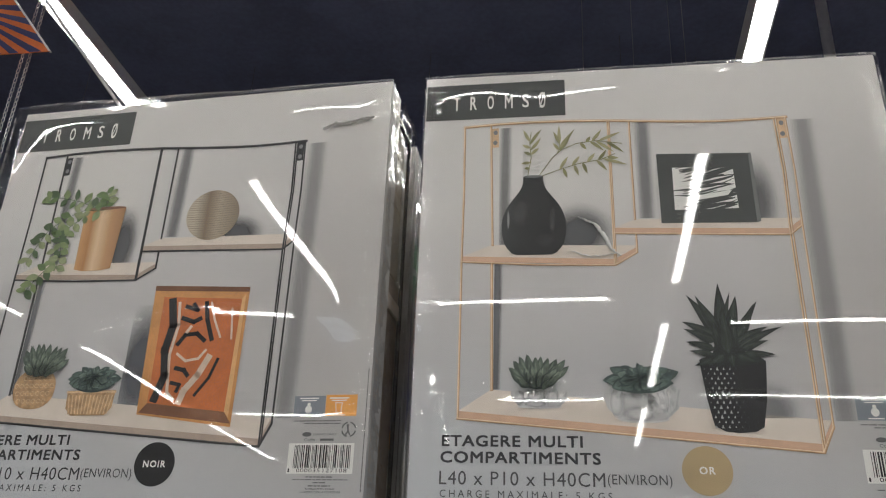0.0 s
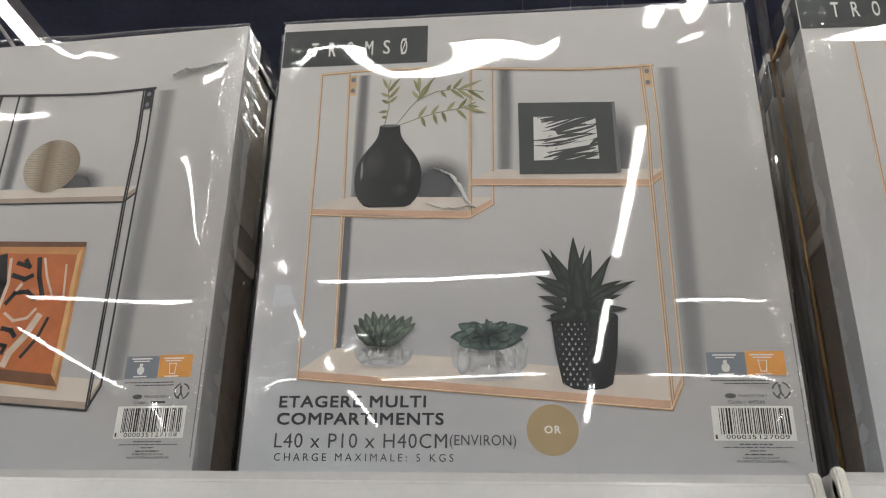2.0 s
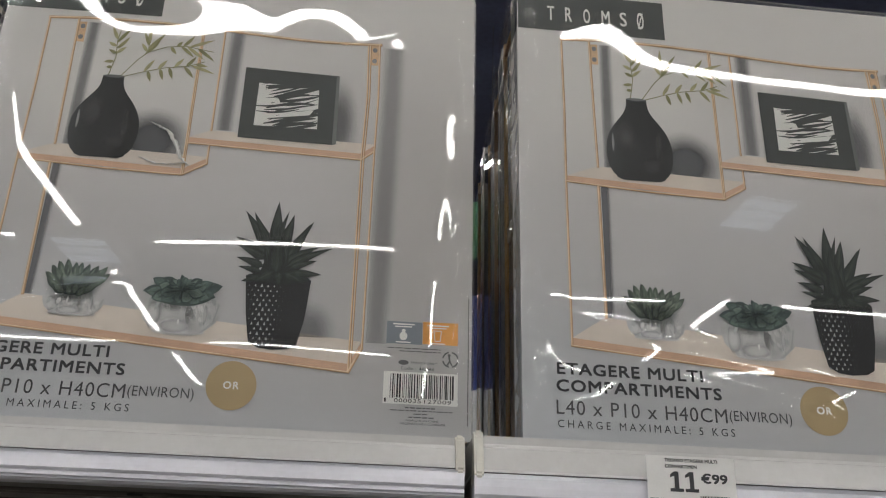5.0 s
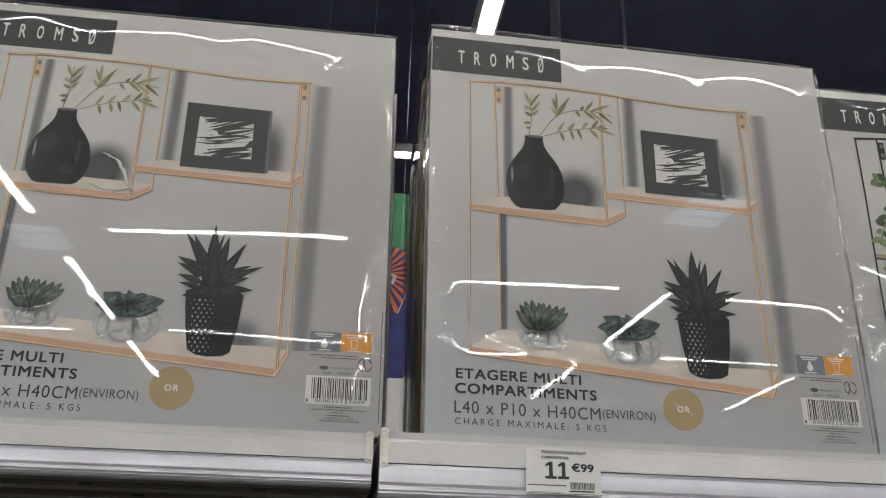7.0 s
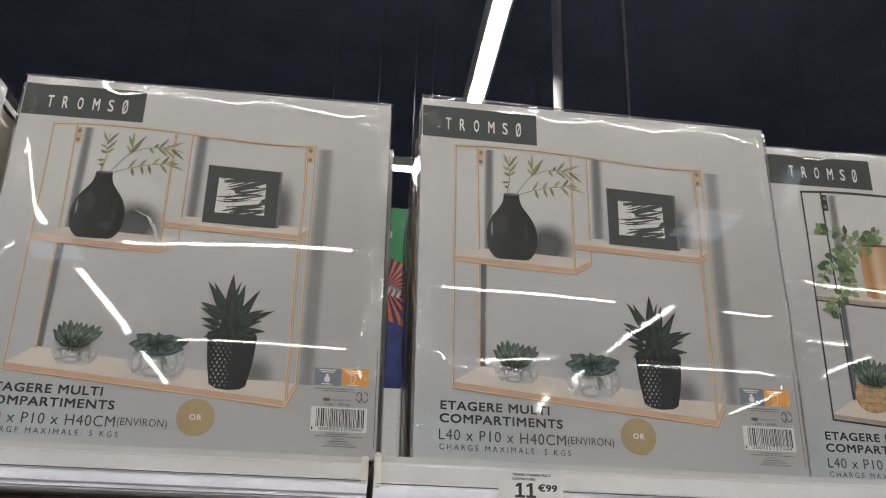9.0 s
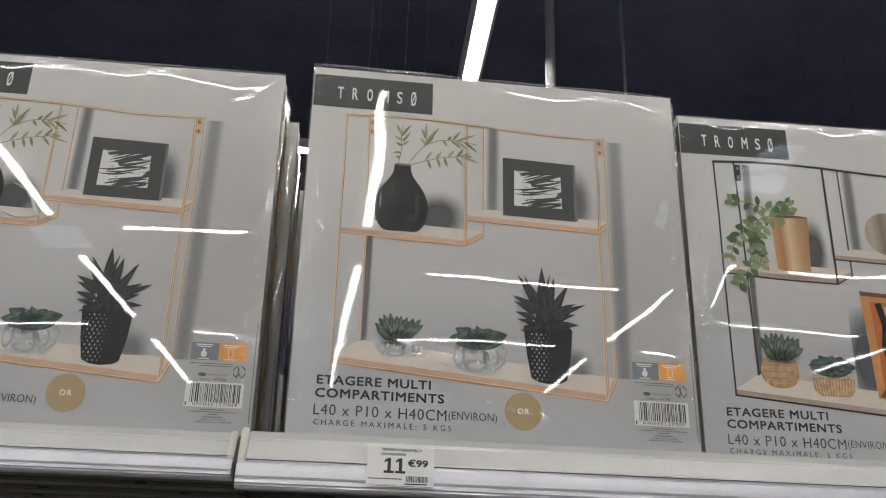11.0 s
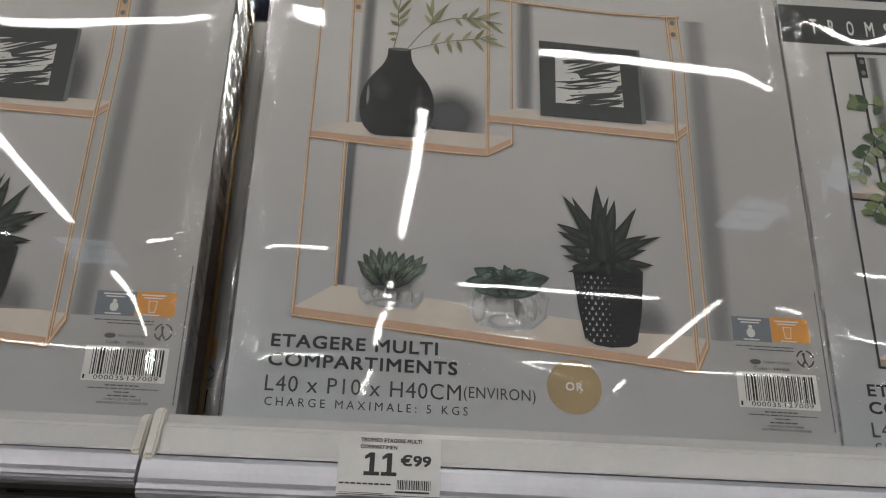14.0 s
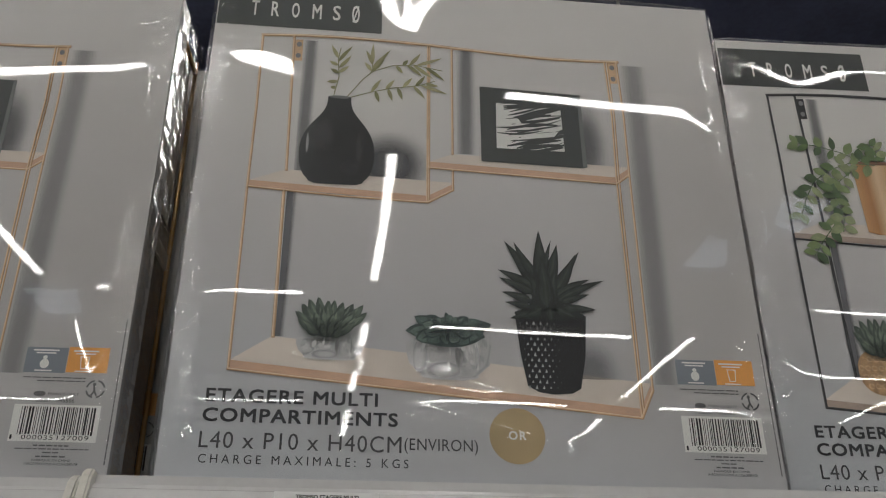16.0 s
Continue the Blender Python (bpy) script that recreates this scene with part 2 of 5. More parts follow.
I_BASKET = mat("ink_gold_pot", (0.50, 0.32, 0.17), 0.5, vary=0.3, scale=160)
I_BASKETHI = mat("ink_gold_pot_light", (0.70, 0.50, 0.30), 0.5, vary=0.2, scale=160)


# ---------------------------------------------------------------- mesh helpers
def mesh_of(name, bm, material, smooth=False):
    me = bpy.data.meshes.new(name)
    bm.to_mesh(me)
    bm.free()
    for m in material if isinstance(material, (list, tuple)) else [material]:
        me.materials.append(m)
    if smooth:
        me.polygons.foreach_set("use_smooth", [True] * len(me.polygons))
    return me


def part(name, bm, material, parent, label="", smooth=False):
    ob = new(name, mesh_of(name, bm, material, smooth))
    ob.parent = parent
    return tagged(ob, label) if label else ob


def thing(name, label, category, m=None, group="", kind=""):
    ob = new(name)
    ob.empty_display_size = 0.05
    if m is not None:
        ob.matrix_basis = m
    return tagged(ob, label, category, group, kind)


def solid(name, bm, material, label, category, group="", kind="", smooth=False):
    return tagged(new(name, mesh_of(name, bm, material, smooth)), label, category, group, kind)


def box(x0, x1, y0, y1, z0, z1, bevel=0.0, bm=None):
    b = bm or bmesh.new()
    r = bmesh.ops.create_cube(b, size=1.0)
    bmesh.ops.transform(b, verts=r["verts"], matrix=Matrix.Translation(((x0 + x1) / 2, (y0 + y1) / 2, (z0 + z1) / 2)) @ Matrix.Diagonal((x1 - x0, y1 - y0, z1 - z0, 1)))
    if bevel:
        es = list({e for v in r["verts"] for e in v.link_edges})
        bmesh.ops.bevel(b, geom=es, offset=bevel, segments=2, affect="EDGES")
    return b


def rod(p, q, r, n=10, bm=None, r2=None):
    b = bm or bmesh.new()
    p, q = Vector(p), Vector(q)
    d = q - p
    m = Matrix.Translation((p + q) / 2) @ d.to_track_quat("Z", "Y").to_matrix().to_4x4()
    bmesh.ops.create_cone(b, cap_ends=True, segments=n, radius1=r, radius2=r2 or r, depth=d.length, matrix=m)
    return b


def extrude_profile(pts, x0, x1, bm=None, closed=True):
    """A (y, z) outline drawn out along x."""
    b = bm or bmesh.new()
    a = [b.verts.new((x0, y, z)) for y, z in pts]
    c = [b.verts.new((x1, y, z)) for y, z in pts]
    n = len(pts)
    for i in range(n if closed else n - 1):
        j = (i + 1) % n
        b.faces.new((a[i], a[j], c[j], c[i]))
    if closed:
        b.faces.new(list(reversed(a)))
        b.faces.new(c)
    bmesh.ops.recalc_face_normals(b, faces=b.faces)
    return b


# flat printing: every shape lies in the card's front plane, each layer a hair in front of the last
class Ink:
    def __init__(self, layer):
        self.bm, self.y = bmesh.new(), -0.00012 * layer

    def poly(self, pts, k=0, dy=0.0):
        vs = [self.bm.verts.new((u, self.y - dy, v)) for u, v in pts]
        f = self.bm.faces.new(vs)
        f.normal_update()
        if f.normal.y > 0:
            f.normal_flip()
        f.material_index = k
        return self

    def rect(self, u0, v0, u1, v1, k=0):
        return self.poly([(u0, v0), (u1, v0), (u1, v1), (u0, v1)], k)

    def line(self, pts, w, k=0):
        pts = [Vector(p) for p in pts]
        for a, b in zip(pts, pts[1:]):
            d = (b - a).normalized()
            n = Vector((-d.y, d.x)) * w / 2
            e = d * w * 0.45
            self.poly([a - e + n, a - e - n, b + e - n, b + e + n], k)
        return self

    def blob(self, cu, cv, ru, rv, k=0, n=28, turn=0.0, power=1.0):
        c, s = math.cos(turn), math.sin(turn)
        pts = []
        for i in range(n):
            a = 2 * math.pi * i / n
            x = ru * math.copysign(abs(math.cos(a)) ** power, math.cos(a))
            y = rv * math.copysign(abs(math.sin(a)) ** power, math.sin(a))
            pts.append((cu + c * x - s * y, cv + s * x + c * y))
        return self.poly(pts, k)

    def leaf(self, u, v, ang, length, width, k=0, bend=0.0, fat=0.5, dy=0.0):
        """A pointed leaf from its foot (u, v) towards ang (degrees)."""
        left, right, n = [], [], 7
        a = radians(ang)
        x, y = u, v
        for i in range(n + 1):
            f = i / n
            w = width * (math.sin(math.pi * f ** fat) ** 0.9 if 0 < f < 1 else 0.0) / 2
            aa = a + radians(bend) * f
            if i:
                x, y = x + math.cos(aa) * length / n, y + math.sin(aa) * length / n
            left.append((x - math.sin(aa) * w, y + math.cos(aa) * w))
            right.append((x + math.sin(aa) * w, y - math.cos(aa) * w))
        return self.poly(left + list(reversed(right))[1:-1], k, dy)

    def done(self, name, material, parent, label=""):
        return part(name, self.bm, material, parent, label)


def lettering(name, body, u, v_at, height, width, layer, material, parent, spacing=1.0, bold=0.0, y=None, label=""):
    """Flat letters with their lower left at (u, v), as high and as wide as given."""
    cu = bpy.data.curves.new(name, "FONT")
    cu.body, cu.space_character, cu.resolution_u = body, spacing, 3
    tmp = new(name, cu)
    me = bpy.data.meshes.new_from_object(tmp.evaluated_get(bpy.context.evaluated_depsgraph_get()))
    bpy.data.objects.remove(tmp)
    b = bmesh.new()
    b.from_mesh(me)
    co = np.array([v.co[:] for v in b.verts])
    lo, hi = co.min(0), co.max(0)
    yy = -0.00012 * layer if y is None else y
    for v in b.verts:
        v.co = (u + (v.co.x - lo[0]) / (hi[0] - lo[0]) * (width - bold), yy, v_at + (v.co.y - lo[1]) / (hi[1] - lo[1]) * (height - bold))
    # heavier letters: the strokes are laid down again, a little aside
    base = list(b.faces)
    for n, (dx, dz) in enumerate(((1, 0), (0, 1), (1, 1)) if bold else ()):
        r = bmesh.ops.duplicate(b, geom=base)
        for g in r["geom"]:
            if isinstance(g, bmesh.types.BMVert):
                g.co += Vector((dx * bold, -0.000004 * (n + 1), dz * bold))
    b.to_mesh(me)
    b.free()
    me.materials.clear()
    me.materials.append(material)
    ob = new(name, me)
    ob.parent = parent
    return tagged(ob, label) if label else ob


W, H, D = 0.435, 0.433, 0.098   # a pack: wide, high, deep


# ---------------------------------------------------------------- the printed fronts
def common_print(p, rng, circle, word, uc, digits, article):
    i = Ink(2).rect(0.0008, 0.3810, 0.1410, 0.4235)
    i.done("title_panel", I_PANEL, p, "dark grey printed title panel")
    # the letters of the title, set wide apart
    for ch, u in zip("TROMS\u00d8", (0.0288, 0.0458, 0.0632, 0.0808, 0.0985, 0.1150)):
        lettering("title_letter", ch, u, 0.3922 - (0.0015 if ch == "\u00d8" else 0), 0.0162 + (0.003 if ch == "\u00d8" else 0), 0.0080 if ch == "M" else 0.0066, 4, I_WHITE, p, 1.0, 0.0004)
    lettering("heading", "ETAGERE MULTI", 0.0280, 0.0522, 0.0098, 0.1185, 4, I_TEXT, p, 1.1, 0.0006, label="dark grey printed heading")
    lettering("heading", "COMPARTIMENTS", 0.0272, 0.0384, 0.0098, 0.1335, 4, I_TEXT, p, 1.1, 0.0006)
    lettering("size_line", "L40 x P10 x H40CM", 0.0268, 0.0204, 0.0114, 0.1367, 4, I_THIN, p, 1.1)
    lettering("size_line", "(ENVIRON)", 0.1655, 0.0202, 0.0108, 0.051, 4, I_THIN, p, 1.05)
    lettering("load_line", "CHARGE MAXIMALE: 5 KGS", 0.0275, 0.0102, 0.0060, 0.1410, 4, I_THIN, p, 1.5)
    Ink(3).blob(uc, 0.0350, 0.0198, 0.0198, n=48).done("colour_disc", circle, p, "printed colour disc")
    w = 0.0125 if len(word) == 2 else 0.022
    lettering("colour_word", word, uc - w / 2, 0.0320, 0.0062, w, 5, I_WHITE, p, 1.2, 0.0004)
    # sorting badges
    Ink(2).rect(0.3650, 0.0768, 0.3942, 0.0958).done("sorting_badge", I_SLATE, p, "slate blue printed badge")
    Ink(2).rect(0.3946, 0.0774, 0.4236, 0.0966).done("sorting_badge", I_ORANGE, p, "orange printed badge")
    i = Ink(3)
    for cu in (0.3788, 0.4069):
        i.rect(cu - 0.009, 0.0930, cu + 0.009, 0.0942).rect(cu - 0.007, 0.0910, cu + 0.007, 0.0920).rect(cu - 0.006, 0.0778, cu + 0.006, 0.0788)
    i.blob(0.3788, 0.0835, 0.0032, 0.0036).blob(0.3788, 0.0882, 0.0016, 0.0014)
    i.line([(0.4038, 0.0892), (0.4048, 0.0805), (0.4090, 0.0805), (0.4100, 0.0892), (0.4034, 0.0892)], 0.0006)
    i.done("badge_marks", I_WHITE, p)
    i = Ink(3)
    for v, u0, u1 in ((0.0732, 0.3662, 0.4097), (0.0708, 0.3762, 0.4097)):
        u = u0
        while u < u1:
            w = rng.uniform(0.003, 0.007)
            i.rect(u, v - 0.0004, min(u + w, u1), v + 0.0004)
            u += w + 0.0008
    i.blob(0.3797, 0.0613, 0.0042, 0.0020)
    # recycling ring
    for k in range(4):
        a = k * 1.57 + 0.3
        i.line([(0.4177 + 0.0062 * math.cos(a + j * 0.2), 0.0655 + 0.0062 * math.sin(a + j * 0.2)) for j in range(6)], 0.0012)
    i.blob(0.4167, 0.0690, 0.0012, 0.0012).line([(0.4167, 0.0675), (0.4172, 0.064), (0.4154, 0.0612)], 0.0014).line([(0.4172, 0.064), (0.4188, 0.0612)], 0.0012)
    # the small print under the bar code
    for v, u0, u1, h in ((0.0245, 0.3822, 0.4062, 0.0005), (0.0222, 0.3702, 0.4202, 0.0004), (0.0197, 0.3892, 0.4002, 0.0004), (0.0170, 0.3852, 0.4052, 0.0005)):
        u = u0
        while u < u1:
            w = rng.uniform(0.002, 0.006)
            i.rect(u, v - h, min(u + w, u1), v + h)
            u += w + 0.0009
    # a line of small print that runs up the edge
    v = 0.012
    while v < 0.115:
        w = rng.uniform(0.002, 0.006)
        i.rect(0.4318, v, 0.4327, v + w)
        v += w + 0.0008
    i.done("small_print", I_FINE, p)
    lettering("article_code", "Codin :", 0.3777, 0.0552, 0.0026, 0.012, 4, I_TEXT, p)
    if article:
        lettering("article_number", article, 0.3922, 0.0552, 0.0026, 0.0125, 4, I_TEXT, p)
    else:
        Ink(3).rect(0.3922, 0.0556, 0.4047, 0.0575).done("article_number", I_FINE, p)
    lettering("origin_line", "FABRIQUE EN CHINE", 0.3832, 0.0134, 0.0018, 0.026, 4, I_TEXT, p)
    lettering("origin_line", "INFORMATIONS A CONSERVER", 0.3787, 0.0110, 0.0018, 0.036, 4, I_TEXT, p)
    lettering("market_line", "FRANCE ONLY", 0.3857, 0.0603, 0.0020, 0.0215, 4, I_FINE, p)
    Ink(2).rect(0.3642, 0.0272, 0.4240, 0.0535).done("barcode_field", I_WHITE, p, "white bar code field")
    i = Ink(3)
    u = 0.3697
    while u < 0.4207:
        w = rng.choice((0.0005, 0.0006, 0.0010, 0.0014))
        i.rect(u, 0.0318, u + w, 0.0518)
        u += w + rng.choice((0.0005, 0.0007, 0.0012))
    i.done("barcode", I_BLACK, p, "black bar code")
    for body, u, w in (("1", 0.3654, 0.0014), ("000035", 0.3732, 0.0215), (digits, 0.3974, 0.0215)):
        Ink(4).rect(u - 0.0006, 0.0280, u + w + 0.0006, 0.0322).done("digit_field", I_WHITE, p)
        lettering("barcode_digits", body, u, 0.0284, 0.0032, w, 6, I_BLACK, p, 1.1)


def shelf_lines(p, wire, dark, edge, light):
    """The two-storey wall shelf of the picture: wires, boards and wall brackets."""
    i = Ink(3)
    i.poly([(0.0410, 0.0825), (0.0695, 0.1018), (0.3445, 0.0765), (0.3350, 0.0572)])
    i.poly([(0.0412, 0.2292), (0.0690, 0.2405), (0.2010, 0.2365), (0.2010, 0.2345), (0.1812, 0.2232)])
    i.poly([(0.1815, 0.2548), (0.2010, 0.2632), (0.3455, 0.2600), (0.3455, 0.2570), (0.3345, 0.2496)])
    i.done("printed_boards", I_WOOD, p)
    i = Ink(4)
    i.poly([(0.0410, 0.0765), (0.0410, 0.0828), (0.3350, 0.0575), (0.3350, 0.0512)])
    i.poly([(0.3350, 0.0512), (0.3350, 0.0575), (0.3450, 0.0765), (0.3450, 0.0712)])
    i.poly([(0.0412, 0.2240), (0.0412, 0.2294), (0.1812, 0.2234), (0.1812, 0.2178)])
    i.poly([(0.1812, 0.2178), (0.1812, 0.2234), (0.2010, 0.2350), (0.2010, 0.2298)])
    i.poly([(0.1815, 0.2496), (0.1815, 0.2550), (0.3345, 0.2498), (0.3345, 0.2440)])
    i.poly([(0.3345, 0.2440), (0.3345, 0.2498), (0.3457, 0.2585), (0.3457, 0.2530)])
    i.done("printed_board_edges", edge, p)
    # each rod: its run on the print and its thickness
    rods = [([(0.0408, 0.3716), (0.075, 0.3738), (0.108, 0.3744), (0.145, 0.3738), (0.182, 0.3722), (0.215, 0.3698), (0.249, 0.3675), (0.270, 0.3664), (0.292, 0.3658), (0.320, 0.3662), (0.3465, 0.3672)], 0.0024),
            ([(0.0408, 0.3716), (0.0414, 0.297), (0.0407, 0.224), (0.0408, 0.077)], 0.0017),
            ([(0.0670, 0.3725), (0.0695, 0.2405)], 0.0018), ([(0.0690, 0.2215), (0.0700, 0.1018)], 0.0021),
            ([(0.1808, 0.3712), (0.1806, 0.218)], 0.0014), ([(0.1823, 0.3712), (0.1820, 0.2185)], 0.0011), ([(0.2012, 0.3700), (0.2010, 0.2635)], 0.0016), ([(0.2010, 0.2485), (0.2010, 0.2298)], 0.0016),
            ([(0.3350, 0.3665), (0.3367, 0.309), (0.3349, 0.244), (0.3352, 0.051)], 0.0014), ([(0.3372, 0.3660), (0.3388, 0.309), (0.3371, 0.250), (0.3371, 0.056)], 0.0011), ([(0.3455, 0.3668), (0.3468, 0.309), (0.3460, 0.253), (0.3452, 0.072)], 0.0015),
            ([(0.3355, 0.0512), (0.3452, 0.0712)], 0.0019), ([(0.0407, 0.2240), (0.111, 0.2194), (0.1812, 0.2176), (0.2010, 0.2298)], 0.0015), ([(0.1812, 0.2495), (0.3350, 0.2438), (0.3460, 0.2530)], 0.0015), ([(0.0408, 0.0764), (0.3355, 0.0508)], 0.0017)]
    for name, layer, grow, aside, ink_of in (("printed_wire_edges", 4.6, 1.25, 0.00025, dark), ("printed_wires", 5.2, 0.85, 0.0, wire), ("printed_wire_lights", 5.8, 0.32, -0.00025, light)):
        i = Ink(layer)
        for run, w in rods:
            i.line([(u + aside, v - aside) for u, v in run], w * grow)
        i.done(name, ink_of, p)
    for pts in ([(0.0688, 0.3465), (0.0752, 0.3468), (0.0750, 0.3690), (0.0684, 0.3686)], [(0.3382, 0.3435), (0.3452, 0.3440), (0.3448, 0.3655), (0.3380, 0.3655)]):
        Ink(4).poly(pts).done("printed_bracket", wire, p)
    for u, v in ((0.0718, 0.3638), (0.0716, 0.352), (0.3415, 0.3605), (0.3415, 0.3485)):
        Ink(5).blob(u, v, 0.0022, 0.0026, n=14).done("printed_screw_hole", I_SHADOW2, p)
    # soft tones behind the wires on the printed wall
    for u0, u1, v0, v1, k in ((0.0755, 0.0905, 0.2405, 0.369, 0.55), (0.0715, 0.0835, 0.1018, 0.2210, 0.75), (0.2050, 0.2240, 0.2640, 0.369, 0.55), (0.348, 0.374, 0.076, 0.364, 0.34)):
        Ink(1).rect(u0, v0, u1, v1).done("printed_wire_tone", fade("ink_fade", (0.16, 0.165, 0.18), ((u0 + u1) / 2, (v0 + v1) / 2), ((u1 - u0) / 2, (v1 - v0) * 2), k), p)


def tone(p, pts_fn, layer, name, material):
    i = Ink(layer)
    pts_fn(i)
    return i.done(name, material, p)


def spiky(p, rng, cu, cv, size, cols):
    """A succulent of many upright plump leaves, each with a paler face, from the back row to the front."""
    i = Ink(10)
    n = 0
    i.blob(cu, cv + size * 0.25, size * 0.55, size * 0.30, 2)
    for row, (cnt, reach, foot, spread, ln) in enumerate(((8, 0.62, 0.40, 46, 0.56), (7, 0.60, 0.26, 58, 0.58), (6, 0.50, 0.16, 60, 0.56), (5, 0.34, 0.06, 58, 0.48), (3, 0.16, -0.02, 34, 0.36))):
        for k in range(cnt):
            f = (k + rng.uniform(-0.22, 0.22)) / (cnt - 1) * 2 - 1
            at = (cu + f * size * reach * 0.62, cv + size * (foot - 0.05 * abs(f)))
            ang, length, bend = 90 - f * spread, size * ln * rng.uniform(0.85, 1.12), f * 14
            wide = size * rng.uniform(0.19, 0.24)
            n += 1
            i.leaf(*at, ang, length, wide, 2, bend, 0.85, dy=0.000005 * n)
            n += 1
            i.leaf(at[0] + 0.0004, at[1] + 0.0006, ang - 2, length * 0.93, wide * 0.70, (0, 0, 1, 1, 3)[row] if k % 3 else (2, 0, 0, 1, 1)[row], bend, 0.85, dy=0.000005 * n)
            n += 1
            i.leaf(at[0] + 0.0003, at[1] + 0.0015, ang + 3, length * 0.72, wide * 0.26, (1, 1, 3, 3, 3)[row], bend, 0.85, dy=0.000005 * n)
    Ink(14).rect(cu - size * 0.9, cv - size * 0.15, cu + size * 0.9, cv + size * 0.55).done("printed_plant_tone", fade("ink_fade", (0.03, 0.045, 0.04), (cu + size * 0.15, cv + size * 0.1), (size * 0.8, size * 0.42), 0.6), p)
    return i.done("printed_succulent", cols, p)


def rosette(p, rng, cu, cv, ru, rv, cols):
    """A rosette seen from the side: broad leaves that fan out below, a tight heart above."""
    i = Ink(10)
    i.blob(cu, cv - rv * 0.15, ru * 0.80, rv * 0.70, 2)
    n = 0
    # angle, reach in the radii, width, tone of the face
    fan = ((172, 0.98, 0.30, 0), (8, 1.02, 0.34, 2), (150, 0.95, 0.30, 0), (32, 0.90, 0.30, 0), (192, 0.95, 0.34, 1), (-12, 0.86, 0.30, 0), (128, 0.85, 0.28, 2), (55, 0.85, 0.28, 2), (210, 0.88, 0.36, 1), (-28, 0.80, 0.36, 1),
           (90, 0.80, 0.26, 0), (232, 0.80, 0.38, 0), (-50, 0.78, 0.40, 1), (262, 0.74, 0.36, 1), (160, 0.66, 0.30, 3), (22, 0.66, 0.30, 1), (290, 0.66, 0.38, 3), (205, 0.60, 0.30, 1), (-20, 0.58, 0.30, 3))
    for a, reach, wide, tone_of in fan:
        a += rng.uniform(-5, 5)
        du, dv = math.cos(radians(a)) * ru * reach, math.sin(radians(a)) * rv * reach
        at = (cu + du * 0.12, cv + dv * 0.12)
        ang, length = math.degrees(math.atan2(dv, du)), math.hypot(du, dv) * 0.9
        wd = ru * wide
        bend = rng.uniform(-12, 12)
        n += 1
        i.leaf(*at, ang, length, wd, 2, bend, 1.45, dy=0.000005 * n)
        n += 1
        i.leaf(at[0], at[1] + 0.0003, ang + 2, length * 0.95, wd * 0.82, tone_of, bend, 1.45, dy=0.000005 * n)
        n += 1
        i.leaf(at[0], at[1] + 0.0006, ang + 5, length * 0.80, wd * 0.22, min(3, tone_of + 1), bend, 1.3, dy=0.000005 * n)
    for k in range(13):
        a = 200 - k * 17 + rng.uniform(-8, 8)
        n += 1
        i.leaf(cu + math.cos(radians(a)) * ru * 0.10, cv + rv * 0.28, a, ru * rng.uniform(0.20, 0.34), ru * 0.13, 2, rng.uniform(-15, 15), 1.2, dy=0.000005 * n)
        n += 1
        i.leaf(cu + math.cos(radians(a)) * ru * 0.10, cv + rv * 0.28, a, ru * rng.uniform(0.18, 0.28), ru * 0.09, rng.choice((0, 1, 3)), rng.uniform(-15, 15), 1.2, dy=0.000005 * n)
    Ink(14).rect(cu - ru, cv - rv * 0.9, cu + ru, cv + rv * 0.7).done("printed_plant_tone", fade("ink_fade", (0.03, 0.045, 0.045), (cu + ru * 0.15, cv - rv * 0.1), (ru * 0.85, rv * 0.75), 0.5), p)
    return i.done("printed_succulent", cols, p)


def blade(i, foot, tip, width, k, bend=0.0, fat=0.6, dy=0.0):
    """A pointed leaf between two points, bowed by bend degrees."""
    du, dv = tip[0] - foot[0], tip[1] - foot[1]
    i.leaf(foot[0], foot[1], math.degrees(math.atan2(dv, du)) - bend / 2, math.hypot(du, dv), width, k, bend, fat, dy)


